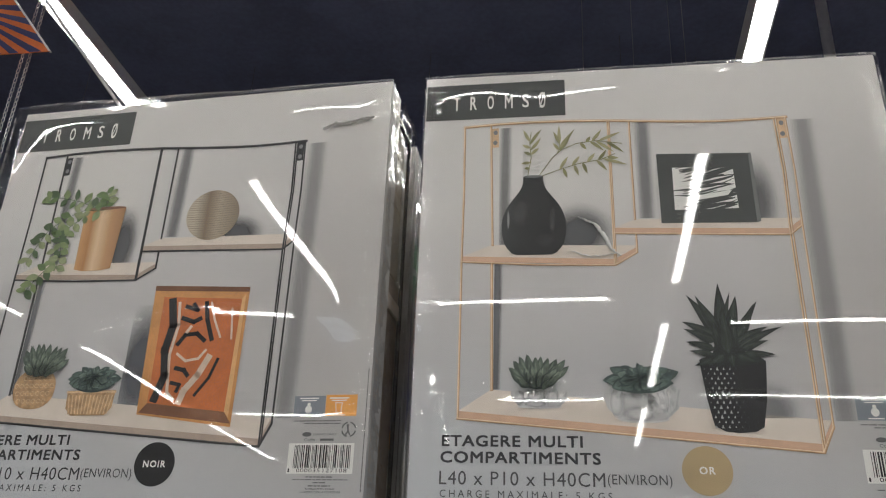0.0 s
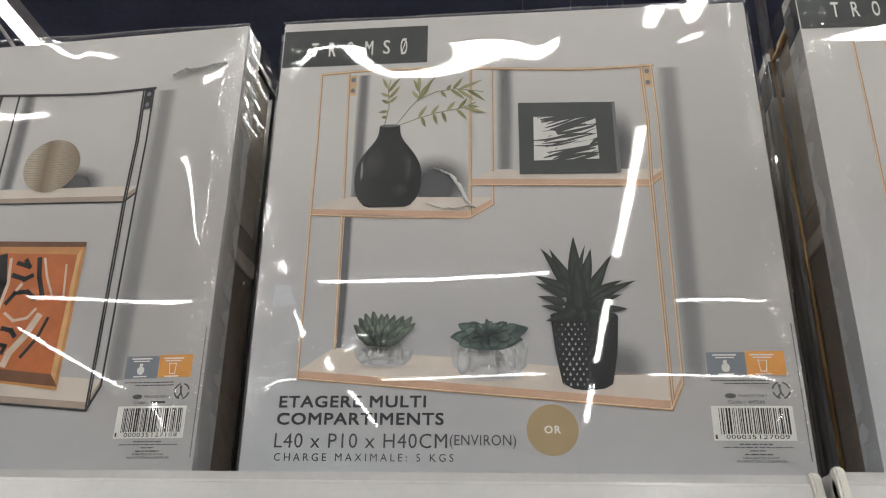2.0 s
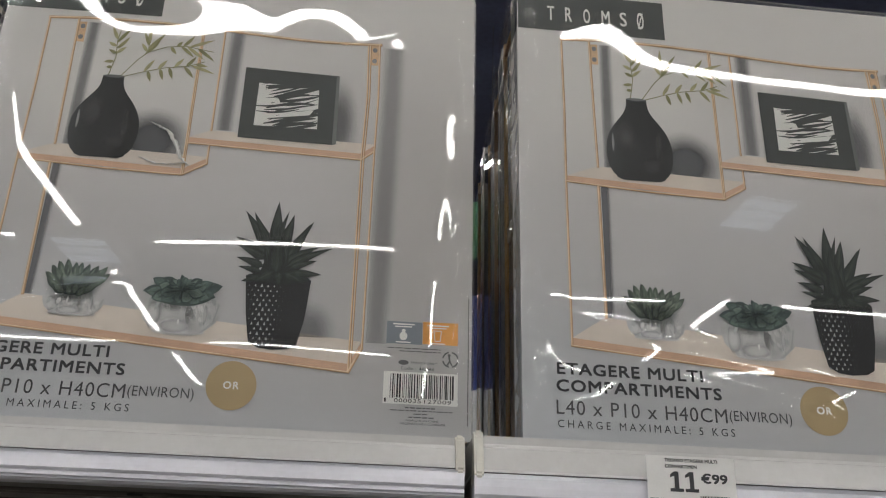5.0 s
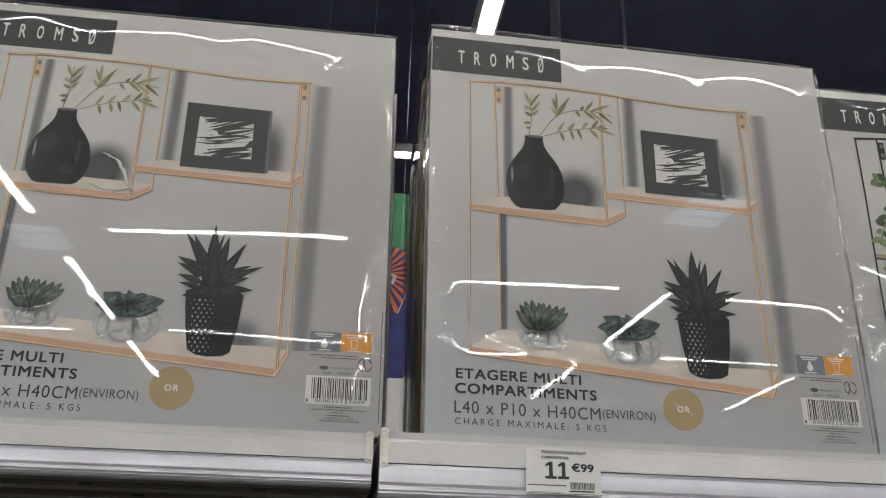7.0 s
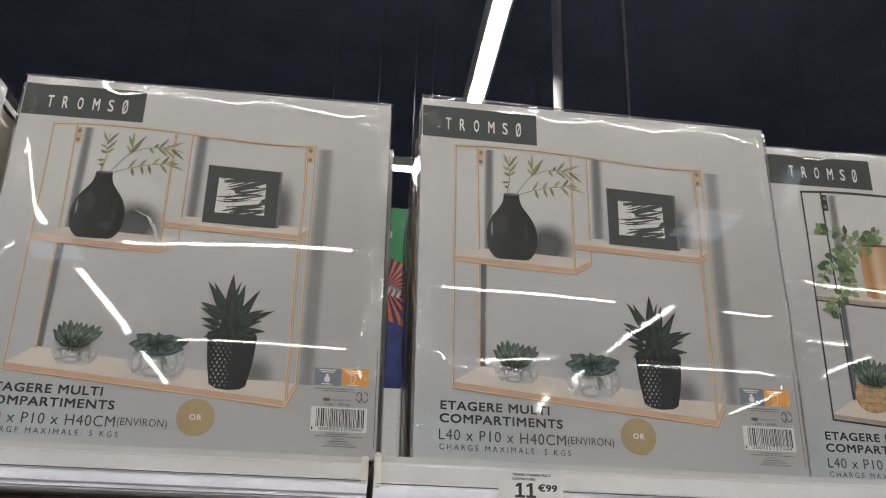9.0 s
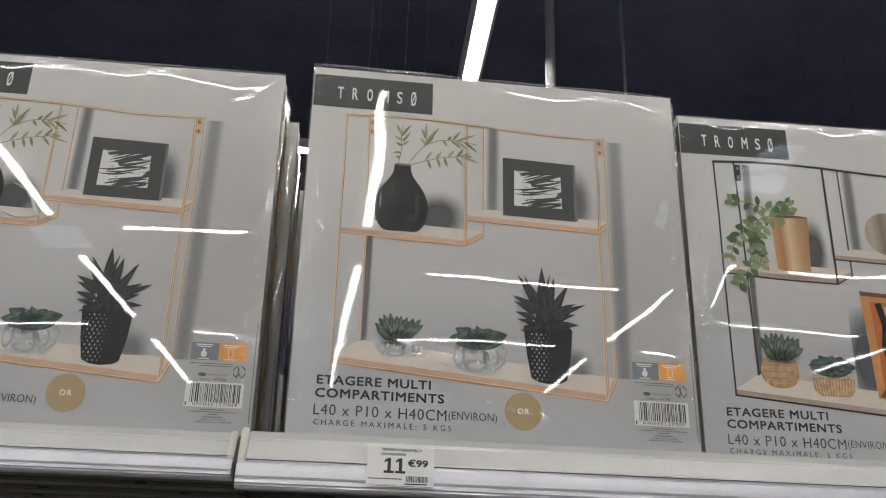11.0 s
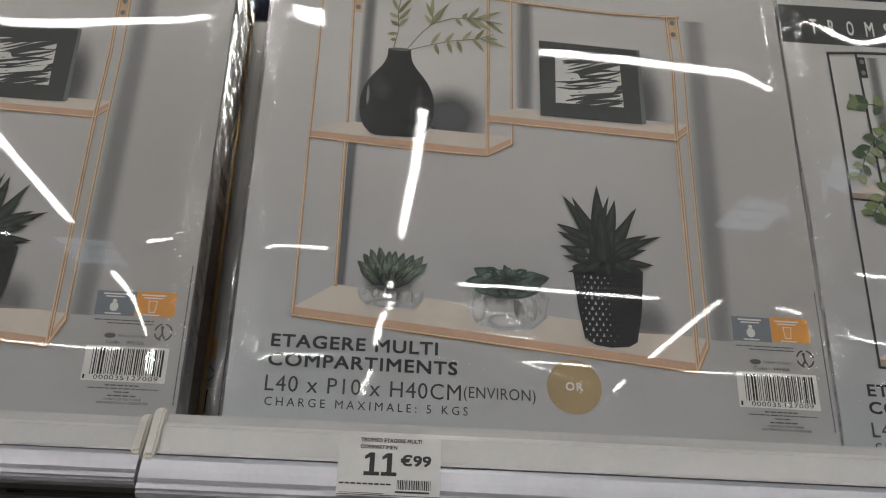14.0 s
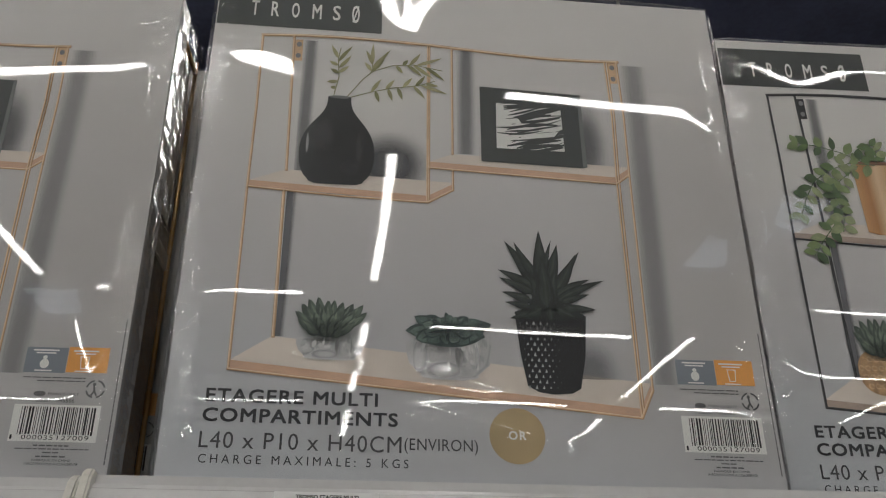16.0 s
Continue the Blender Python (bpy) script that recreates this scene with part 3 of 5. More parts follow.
def glass_bowl(p, rng, cu, cv, rw, rh, foot):
    """A clear printed bowl: pale walls, darker streaks, bright rim and heel."""
    i = Ink(7)
    side = [(cu - rw, cv), (cu - rw * 1.02, cv - rh * 0.25), (cu - rw * 0.93, cv - rh * 0.6), (cu - foot, cv - rh * 0.93), (cu - foot * 0.6, cv - rh)]
    i.poly(side + [(2 * cu - u, v) for u, v in reversed(side)])
    i.done("printed_bowl", I_GLASS[0], p)
    i = Ink(8)
    for k in range(38):
        a, f = rng.uniform(-0.95, 0.95), rng.uniform(0.10, 0.80)
        lean = 90 + a * 30
        i.leaf(cu + rw * a * (1 - 0.22 * f), cv - rh * (f * 0.92 + 0.05), lean, rng.uniform(0.25, 0.6) * rh * (1.15 - f), rng.uniform(0.0012, 0.0042), rng.choice((0, 1, 1, 2, 2, 2)), fat=1.0, dy=0.000004 * k)
    i.line([(cu + foot * 1.1 * math.cos(a), cv - rh * (0.90 + 0.08 * abs(math.sin(a)))) for a in np.linspace(math.pi, 2 * math.pi, 12)], 0.0013, 1)
    i.line([(cu + rw * 0.96, cv - rh * 0.1), (cu + rw * 0.86, cv - rh * 0.6), (cu + foot * 0.95, cv - rh * 0.9)], 0.0014, 2)
    i.done("printed_bowl_glints", I_GLASS, p)
    for du, dv, ru, rv, c, k in ((-0.55, 0.45, 0.30, 0.55, 0.80, 0.7), (0.35, 0.35, 0.22, 0.5, 0.18, 0.5), (0.05, 0.75, 0.6, 0.3, 0.75, 0.6), (-0.1, 0.15, 0.7, 0.25, 0.20, 0.45), (0.75, 0.4, 0.16, 0.5, 0.80, 0.5)):
        Ink(9).blob(cu + du * rw, cv - dv * rh, ru * rw, rv * rh).done("printed_bowl_tone", fade("ink_fade", (c, c * 1.01, c * 1.02), (cu + du * rw, cv - dv * rh), (ru * rw, rv * rh), k), p)


def print_gold(p):
    rng = random.Random(5)
    common_print(p, rng, I_OCHRE, "OR", 0.2445, "127009", "445566")
    shelf_lines(p, I_GOLD, I_GOLDDARK, I_WOODEDGE, I_GOLDPALE)
    # vase
    tone(p, lambda i: i.rect(0.120, 0.2235, 0.1805, 0.300), 2, "printed_vase_tone", fade("ink_fade", (0.10, 0.105, 0.115), (0.153, 0.250), (0.038, 0.036), 0.85))
    fs = np.linspace(0, 1, 41)
    rs = np.interp(fs, (0, 0.03, 0.10, 0.20, 0.32, 0.44, 0.56, 0.66, 0.75, 0.83, 0.91, 1), (0.0160, 0.0222, 0.0262, 0.0290, 0.0302, 0.0297, 0.0268, 0.0222, 0.0165, 0.0116, 0.0096, 0.0095))
    rs[2:-2] = np.convolve(rs, np.ones(5) / 5, "valid")
    prof = [(float(r), 0.2292 + float(f) * 0.083) for f, r in zip(fs, rs)]
    i = Ink(7)
    i.poly([(0.1083 - r, v) for r, v in prof] + [(0.1083 + r, v) for r, v in reversed(prof)])
    i.done("printed_vase", I_VASE, p)
    for cu, cv, ru, rv, c, k in ((0.0865, 0.2660, 0.0030, 0.0170, 0.42, 0.75), (0.0980, 0.2740, 0.0130, 0.0200, 0.14, 0.50), (0.1280, 0.2640, 0.0050, 0.0190, 0.13, 0.50), (0.1220, 0.2450, 0.0120, 0.0090, 0.12, 0.40)):
        Ink(8).blob(cu, cv, ru, rv).done("printed_vase_gloss", fade("ink_fade", (c, c * 1.03, c * 1.03), (cu, cv), (ru, rv), k), p)
    Ink(8).blob(0.1083, 0.3120, 0.0090, 0.0015).done("printed_vase_mouth", I_GLOSS, p)
    # bamboo sprigs: stems, and the tips that their leaves reach
    i = Ink(6)
    sprigs = (([(0.1030, 0.312), (0.1067, 0.333), (0.1054, 0.3505), (0.1070, 0.362)], ((0.70, 0.0991, 0.3655), (0.62, 0.1169, 0.3655), (0.50, 0.1165, 0.3555), (0.55, 0.0978, 0.3485), (0.40, 0.0992, 0.3405), (0.25, 0.0967, 0.3268), (0.40, 0.1148, 0.3444), (0.15, 0.1000, 0.3215))),
              ([(0.1143, 0.313), (0.1270, 0.332), (0.1355, 0.3407), (0.1509, 0.3474), (0.1686, 0.3496), (0.1932, 0.3453)], ((0.76, 0.1750, 0.3620), (0.82, 0.1933, 0.3585), (0.70, 0.1641, 0.3545), (0.74, 0.1765, 0.3380), (0.80, 0.1860, 0.3360), (0.88, 0.1955, 0.3350), (0.64, 0.1600, 0.3400))),
              ([(0.1320, 0.337), (0.1345, 0.343), (0.1342, 0.356)], ((0.70, 0.1342, 0.3690), (0.45, 0.1494, 0.3642), (0.65, 0.1285, 0.3622), (0.30, 0.1275, 0.3496), (0.25, 0.1445, 0.3537), (0.50, 0.1440, 0.3580))),
              ([(0.1169, 0.3125), (0.1339, 0.319), (0.1513, 0.3244), (0.1731, 0.3283), (0.1864, 0.334)], ((0.42, 0.1533, 0.3332), (0.30, 0.1408, 0.3090), (0.45, 0.1516, 0.3112), (0.25, 0.1420, 0.3330), (0.55, 0.1600, 0.3130), (0.70, 0.1788, 0.3155), (0.78, 0.1976, 0.3215), (0.72, 0.1790, 0.3390), (0.86, 0.1900, 0.3290), (0.60, 0.1680, 0.3360))))
    n = 0
    for stem, tips in sprigs:
        i.line(stem, 0.0008, 2)
        for f, tu, tv in tips:
            q = f * (len(stem) - 1)
            a, b = stem[int(q)], stem[min(int(q) + 1, len(stem) - 1)]
            n += 1
            blade(i, (a[0] + (b[0] - a[0]) * (q % 1), a[1] + (b[1] - a[1]) * (q % 1)), (tu, tv), 0.0034, n % 3, rng.uniform(-16, 16), 0.75, 0.000004 * n)
    i.done("printed_sprigs", I_LEAF, p)
    # framed scribble
    tone(p, lambda i: i.rect(0.292, 0.257, 0.3345, 0.335), 2, "printed_frame_tone", fade("ink_fade", (0.10, 0.105, 0.115), (0.314, 0.278), (0.021, 0.055), 0.6))
    tone(p, lambda i: i.poly([(0.2247, 0.2580), (0.3082, 0.2564), (0.3080, 0.3290), (0.2247, 0.3316)]), 7, "printed_frame", I_PANEL)
    tone(p, lambda i: i.poly([(0.3082, 0.2564), (0.3119, 0.2576), (0.3106, 0.3294), (0.3080, 0.3290)]), 7, "printed_frame_side", I_GLOSS)
    Ink(8).poly([(0.2375, 0.2712), (0.2939, 0.2712), (0.2928, 0.3144), (0.2382, 0.3160)]).done("printed_white_ground", I_WHITE, p)
    i = Ink(9)
    for k in range(30):
        v0 = 0.2630 + k * 0.00178
        a, length = rng.uniform(0.2375, 0.262), rng.uniform(0.022, 0.056)
        t, slope, bow = rng.uniform(0.0007, 0.0021), rng.uniform(0.10, 0.36), rng.uniform(-0.003, 0.003)
        up, dn = [], []
        for j in range(9):
            f = j / 8
            u, v = a + length * f, v0 + length * slope * f + bow * math.sin(math.pi * f)
            w = t * math.sin(math.pi * (0.1 + 0.8 * f))
            up.append((min(u, 0.2936), min(max(v + w, 0.2710), 0.3160)))
            dn.append((min(u, 0.2936), min(max(v - w, 0.2708), 0.3158)))
        i.poly(up + dn[::-1], 0, 0.000003 * k)
    i.done("printed_brush_strokes", I_PANEL, p)
    i = Ink(10)
    i.poly([(0.2380, 0.2945), (0.2590, 0.2965), (0.2570, 0.3005), (0.2380, 0.3000)])
    i.poly([(0.2480, 0.2790), (0.2860, 0.2850), (0.2900, 0.2905), (0.2700, 0.2870)])
    i.done("printed_scribble", I_WHITE, p)
    # the two glass bowls with succulents
    glass_bowl(p, rng, 0.1113, 0.1012, 0.0241, 0.0160, 0.0165)
    glass_bowl(p, rng, 0.1972, 0.1035, 0.0314, 0.0300, 0.0185)
    spiky(p, rng, 0.1100, 0.1035, 0.0310, I_SUCC)
    rosette(p, rng, 0.1965, 0.1110, 0.0318, 0.0150, I_TEAL)
    # pointed plant in a knobbly black pot
    tone(p, lambda i: i.rect(0.282, 0.078, 0.3330, 0.125), 3.5, "printed_pot_tone", fade("ink_fade", (0.10, 0.105, 0.115), (0.306, 0.083), (0.026, 0.030), 0.45))
    tone(p, lambda i: i.poly([(0.2465, 0.124), (0.2495, 0.095), (0.2538, 0.0712), (0.2620, 0.0668), (0.2730, 0.0655), (0.2860, 0.0668), (0.2925, 0.0705), (0.2975, 0.095), (0.3002, 0.127)]), 7, "printed_pot", I_BLACK)
    i = Ink(8)
    for r in range(14):
        for k in range(10):
            u = 0.2500 + k * 0.0051 + (r % 2) * 0.00255
            v = 0.0705 + r * 0.0041
            half = 0.0188 + 0.0070 * (v - 0.07) / 0.055
            if abs(u - 0.2732) > half:
                continue
            lit = max(0.22, 1 - abs(k - 2.2) / 4.5) * rng.uniform(0.8, 1.15)
            i.poly([(u - 0.0012 * lit, v - 0.0012 * lit), (u + 0.0001, v + 0.0019 * lit), (u + 0.0011 * lit, v - 0.0013 * lit)], 0 if 0 < k < 5 else 1)
    i.done("printed_pot_knobs", [I_GLASS[2], I_GLOSS], p)
    # leaves from the back to the front: foot, tip, width, bow
    i = Ink(10)
    i.blob(0.2725, 0.1270, 0.0265, 0.0050, 2)
    i.poly([(0.2560, 0.1270), (0.2605, 0.1430), (0.2650, 0.1560), (0.2685, 0.1620), (0.2735, 0.1600), (0.2785, 0.1480), (0.2830, 0.1380), (0.2890, 0.1270)], 2)
    leaves = (((0.263, 0.150), (0.2405, 0.1872), 0.0105, 10), ((0.266, 0.152), (0.2472, 0.1862), 0.0090, -8), ((0.277, 0.148), (0.2990, 0.1802), 0.0080, 8), ((0.276, 0.143), (0.2962, 0.1776), 0.0110, 12), ((0.269, 0.150), (0.2673, 0.1975), 0.0130, -6),
              ((0.272, 0.150), (0.2818, 0.1855), 0.0115, 8), ((0.269, 0.150), (0.2765, 0.1895), 0.0060, -14), ((0.262, 0.146), (0.2348, 0.1628), 0.0100, 20), ((0.260, 0.143), (0.2355, 0.1560), 0.0080, 16), ((0.277, 0.140), (0.3052, 0.1580), 0.0085, -26),
              ((0.279, 0.137), (0.3165, 0.1577), 0.0082, -20), ((0.259, 0.136), (0.2367, 0.1444), 0.0078, 22), ((0.282, 0.136), (0.3042, 0.1450), 0.0070, -16), ((0.258, 0.131), (0.2387, 0.1360), 0.0060, 18), ((0.282, 0.131), (0.3086, 0.1325), 0.0085, -12),
              ((0.267, 0.134), (0.2590, 0.1610), 0.0110, 6), ((0.273, 0.134), (0.2790, 0.1655), 0.0110, -6), ((0.270, 0.132), (0.2690, 0.1760), 0.0150, 3), ((0.264, 0.130), (0.2425, 0.1222), 0.0090, -12), ((0.266, 0.130), (0.2530, 0.1235), 0.0090, -8), ((0.272, 0.130), (0.2740, 0.1205), 0.0100, 5), ((0.278, 0.130), (0.2930, 0.1250), 0.0095, 8))
    n = 0
    for foot, tip, wd, bow in leaves:
        n += 1
        blade(i, foot, tip, wd, 2, bow, 0.46, 0.000005 * n)
        n += 1
        blade(i, (foot[0] + 0.0006, foot[1] + 0.001), (foot[0] + (tip[0] - foot[0]) * 0.95, foot[1] + (tip[1] - foot[1]) * 0.95), wd * 0.60, 0, bow, 0.46, 0.000005 * n)
        n += 1
        blade(i, (foot[0] + 0.0012, foot[1] + 0.002), (foot[0] + (tip[0] - foot[0]) * 0.85, foot[1] + (tip[1] - foot[1]) * 0.85), wd * 0.16, 1, bow, 0.46, 0.000005 * n)
    i.done("printed_pointed_leaves", I_PINE, p)


def print_black(p):
    rng = random.Random(8)
    common_print(p, rng, I_BLACK, "NOIR", 0.2375, "127108", "")
    shelf_lines(p, I_WIRE, I_WIRE, I_WOODGREY, I_GLOSSDARK)
    # copper pot
    tone(p, lambda i: i.rect(0.140, 0.224, 0.1805, 0.305), 2, "printed_pot_tone", fade("ink_fade", (0.10, 0.105, 0.115), (0.160, 0.258), (0.020, 0.050), 0.85))
    i = Ink(7)
    i.poly([(0.1085, 0.2325), (0.118, 0.2300), (0.140, 0.2300), (0.1500, 0.2320), (0.1540, 0.3022), (0.131, 0.3040), (0.1065, 0.3008)])
    i.done("printed_copper_pot", I_POT, p)
    tone(p, lambda i: i.blob(0.1305, 0.3020, 0.0235, 0.0018), 8, "printed_pot_rim", I_FRAMEDARK)
    # trailing plant
    i = Ink(9)
    stems = [[(0.128, 0.300), (0.105, 0.301), (0.085, 0.293), (0.068, 0.280), (0.058, 0.262), (0.050, 0.243)],
             [(0.120, 0.302), (0.098, 0.312), (0.075, 0.318), (0.056, 0.320)],
             [(0.112, 0.298), (0.092, 0.282), (0.083, 0.262), (0.079, 0.238), (0.066, 0.222), (0.056, 0.208)],
             [(0.130, 0.302), (0.132, 0.313), (0.126, 0.322)], [(0.09, 0.29), (0.083, 0.268), (0.090, 0.250), (0.086, 0.232)]]
    order = 0
    for s in stems:
        i.line(s, 0.0009, 2)
        for a, b in zip(s, s[1:]):
            for f in (0.25, 0.75):
                for side in (-1, 1):
                    u, v = a[0] + (b[0] - a[0]) * f, a[1] + (b[1] - a[1]) * f
                    order += 1
                    i.leaf(u, v, math.degrees(math.atan2(b[1] - a[1], b[0] - a[0])) + side * rng.uniform(30, 85), rng.uniform(0.0095, 0.0150), rng.uniform(0.0060, 0.0092), rng.randrange(4), bend=rng.uniform(-15, 15), fat=0.9, dy=0.000005 * order)
    i.done("printed_trailing_leaves", I_IVY, p)
    # ribbed ball
    tone(p, lambda i: i.rect(0.262, 0.256, 0.325, 0.296), 2, "printed_ball_tone", fade("ink_fade", (0.10, 0.105, 0.115), (0.286, 0.264), (0.034, 0.024), 0.8))
    tone(p, lambda i: i.blob(0.2545, 0.2865, 0.0290, 0.0285, n=40), 7, "printed_ball", I_BALL)
    i = Ink(8)
    for k in range(20):
        v = 0.2615 + k * 0.0026
        h = math.sqrt(max(0, 1 - ((v - 0.2865) / 0.0285) ** 2)) * 0.0283
        i.line([(0.2545 - h, v), (0.2545, v - 0.0007), (0.2545 + h, v + 0.0006)], 0.0004)
    i.done("printed_ball_grooves", I_BALLLINE, p)
    # wooden frame with an abstract picture
    tone(p, lambda i: i.rect(0.188, 0.085, 0.224, 0.190), 2, "printed_frame_tone", fade("ink_fade", (0.10, 0.11, 0.13), (0.2089, 0.1272), (0.034, 0.075), 0.8))
    tone(p, lambda i: i.poly([(0.2105, 0.0805), (0.3060, 0.0680), (0.3071, 0.2035), (0.2063, 0.2085)]), 7, "printed_wooden_frame", I_FRAMEWOOD)
    i = Ink(8)
    i.poly([(0.2063, 0.2045), (0.3071, 0.1995), (0.3071, 0.2045), (0.2063, 0.2100)], 0)
    i.poly([(0.2195, 0.0911), (0.2980, 0.0820), (0.3002, 0.1924), (0.2174, 0.1975)], 1)
    i.poly([(0.2195, 0.0911), (0.2980, 0.0820), (0.3060, 0.0710), (0.2121, 0.0820)], 2)
    i.poly([(0.2980, 0.0820), (0.3028, 0.0765), (0.3039, 0.1975), (0.3002, 0.1924)], 3)
    i.done("printed_picture", [I_FRAMEDARK, I_RUST, I_FRAMEDARK, I_FRAMELIGHT], p)
    i = Ink(9)
    for pts, w, k in (([(0.2275, 0.1924), (0.2323, 0.1674), (0.2280, 0.1423), (0.2323, 0.1172), (0.2259, 0.0951)], 0.008, 0), ([(0.2354, 0.1904), (0.2381, 0.1674), (0.2338, 0.1372), (0.2376, 0.1021)], 0.003, 1),
                      ([(0.2439, 0.1864), (0.2556, 0.1824), (0.2514, 0.1884)], 0.0042, 0), ([(0.2418, 0.1744), (0.2535, 0.1704), (0.2598, 0.1734)], 0.0045, 0), ([(0.2407, 0.1483), (0.2471, 0.1573), (0.2588, 0.1583), (0.2673, 0.1513)], 0.0042, 0),
                      ([(0.2641, 0.1894), (0.2673, 0.1724), (0.2747, 0.1523)], 0.0045, 0), ([(0.2694, 0.1894), (0.2747, 0.1724), (0.2832, 0.1543)], 0.0022, 1), ([(0.2418, 0.1383), (0.2514, 0.1312), (0.2641, 0.1332), (0.2705, 0.1413)], 0.0026, 1),
                      ([(0.2747, 0.1342), (0.2662, 0.1172), (0.2545, 0.1021), (0.2514, 0.0921)], 0.0065, 1), ([(0.2842, 0.1322), (0.2779, 0.1142), (0.2662, 0.0981)], 0.0030, 0), ([(0.2429, 0.1242), (0.2514, 0.1222), (0.2556, 0.1172)], 0.0042, 0),
                      ([(0.2407, 0.1101), (0.2492, 0.1081), (0.2471, 0.1021)], 0.0036, 0), ([(0.2386, 0.1001), (0.2450, 0.0941)], 0.003, 1), ([(0.2514, 0.1653), (0.2482, 0.1603)], 0.003, 1), ([(0.2917, 0.1824), (0.2949, 0.1523)], 0.002, 1)):
        i.line(pts, w, k)
    i.done("printed_brush_strokes", [I_BLACK, I_CREAM], p)
    # carved gold pot with succulent, and fluted pot
    for cu, cv, ru, rv, top, cols in ((0.0960, 0.1065, 0.0228, 0.0200, 0.1215, I_SUCC), (0.1590, 0.0930, 0.0255, 0.0130, 0.1035, I_TEAL)):
        i = Ink(7)
        if cols is I_SUCC:
            i.blob(cu, cv, ru, rv, 0, power=0.85)
        else:
            i.poly([(cu - ru, cv + 0.011), (cu - ru * 0.95, cv - 0.006), (cu - ru * 0.7, cv - rv), (cu + ru * 0.7, cv - rv), (cu + ru * 0.95, cv - 0.006), (cu + ru, cv + 0.011)], 0)
        i.done("printed_gold_pot", I_BASKET, p)
        i = Ink(8)
        if cols is I_SUCC:
            for r in range(4):
                for k in range(8):
                    u, v = cu - 0.020 + k * 0.0055 + (r % 2) * 0.0027, cv - 0.012 + r * 0.0075
                    if ((u - cu) / ru) ** 2 + ((v - cv) / rv) ** 2 < 0.8:
                        i.line([(u + 0.0021 * math.cos(a), v + 0.0021 * math.sin(a)) for a in np.linspace(0, 5.5, 7)], 0.0007)
        else:
            for k in range(13):
                u = cu - ru * 0.9 + k * ru * 1.8 / 12
                i.line([(u, cv + 0.006), (cu + (u - cu) * 0.88, cv - rv + 0.002)], 0.0013)
            i.line([(cu - ru, cv + 0.0095), (cu + ru, cv + 0.0095)], 0.002)
        i.done("printed_pot_relief", I_BASKETHI, p)
        if cols is I_SUCC:
            spiky(p, rng, cu + 0.004, top - 0.001, 0.0330, cols)
        else:
            rosette(p, rng, cu, top + 0.012, 0.0285, 0.0160, cols)


# ---------------------------------------------------------------- packs
def pack_body(name, wire, printer):
    p = thing(name, "", "boxed shelf")
    # front card with folded returns
    b = bmesh.new()
    t, r = 0.0012, 0.034
    box(0, W, 0.0, t, 0, H, bm=b)
    box(0, t, t, r, 0, H, bm=b)
    box(W - t, W, t, r, 0, H, bm=b)
    box(t, W - t, t, r, H - t, H, bm=b)
    box(t, W - t, t, r, 0, t, bm=b)
    part("front_card", b, I_WALL, p, "grey printed card with folded edges")
    # printed side of the title panel
    b = bmesh.new()
    box(-0.0004, 0.0, 0.0, r - 0.001, 0.3835, 0.4205, bm=b)
    part("title_panel_return", b, I_PANEL, p)
    part("foot_flap", box(0.003, W - 0.003, -0.0006, r, -0.0012, 0.0), M_KRAFT, p, "brown cardboard foot flap")
    # cardboard insert, beige above and brown below
    part("cardboard_insert", box(0.0065, W - 0.0065, 0.004, D - 0.006, 0.002, H * 0.55, 0.002), M_KRAFT, p, "brown corrugated cardboard insert")
    part("inner_sleeve", box(0.007, W - 0.007, 0.004, D - 0.012, H * 0.55, H - 0.004, 0.002), M_BEIGE, p, "beige inner cardboard sleeve")
    # the wire frame inside, seen at the sides
    for x in (0.0042, W - 0.0042):
        for y in (D - 0.006,):
            part("frame_wire", rod((x, y, 0.004), (x, y, H - 0.006), 0.0022, 8), wire, p, smooth=True)
        part("frame_wire", rod((x, 0.038, H - 0.02), (x, D - 0.006, H - 0.02), 0.0022, 8), wire, p, smooth=True)
        part("board_end", box(min(x, W / 2 + (x - W / 2) * 0.985), max(x, W / 2 + (x - W / 2) * 0.985), 0.038, D - 0.008, 0.20, 0.215, 0.0005), I_WOOD, p)
    printer(p)
    return p


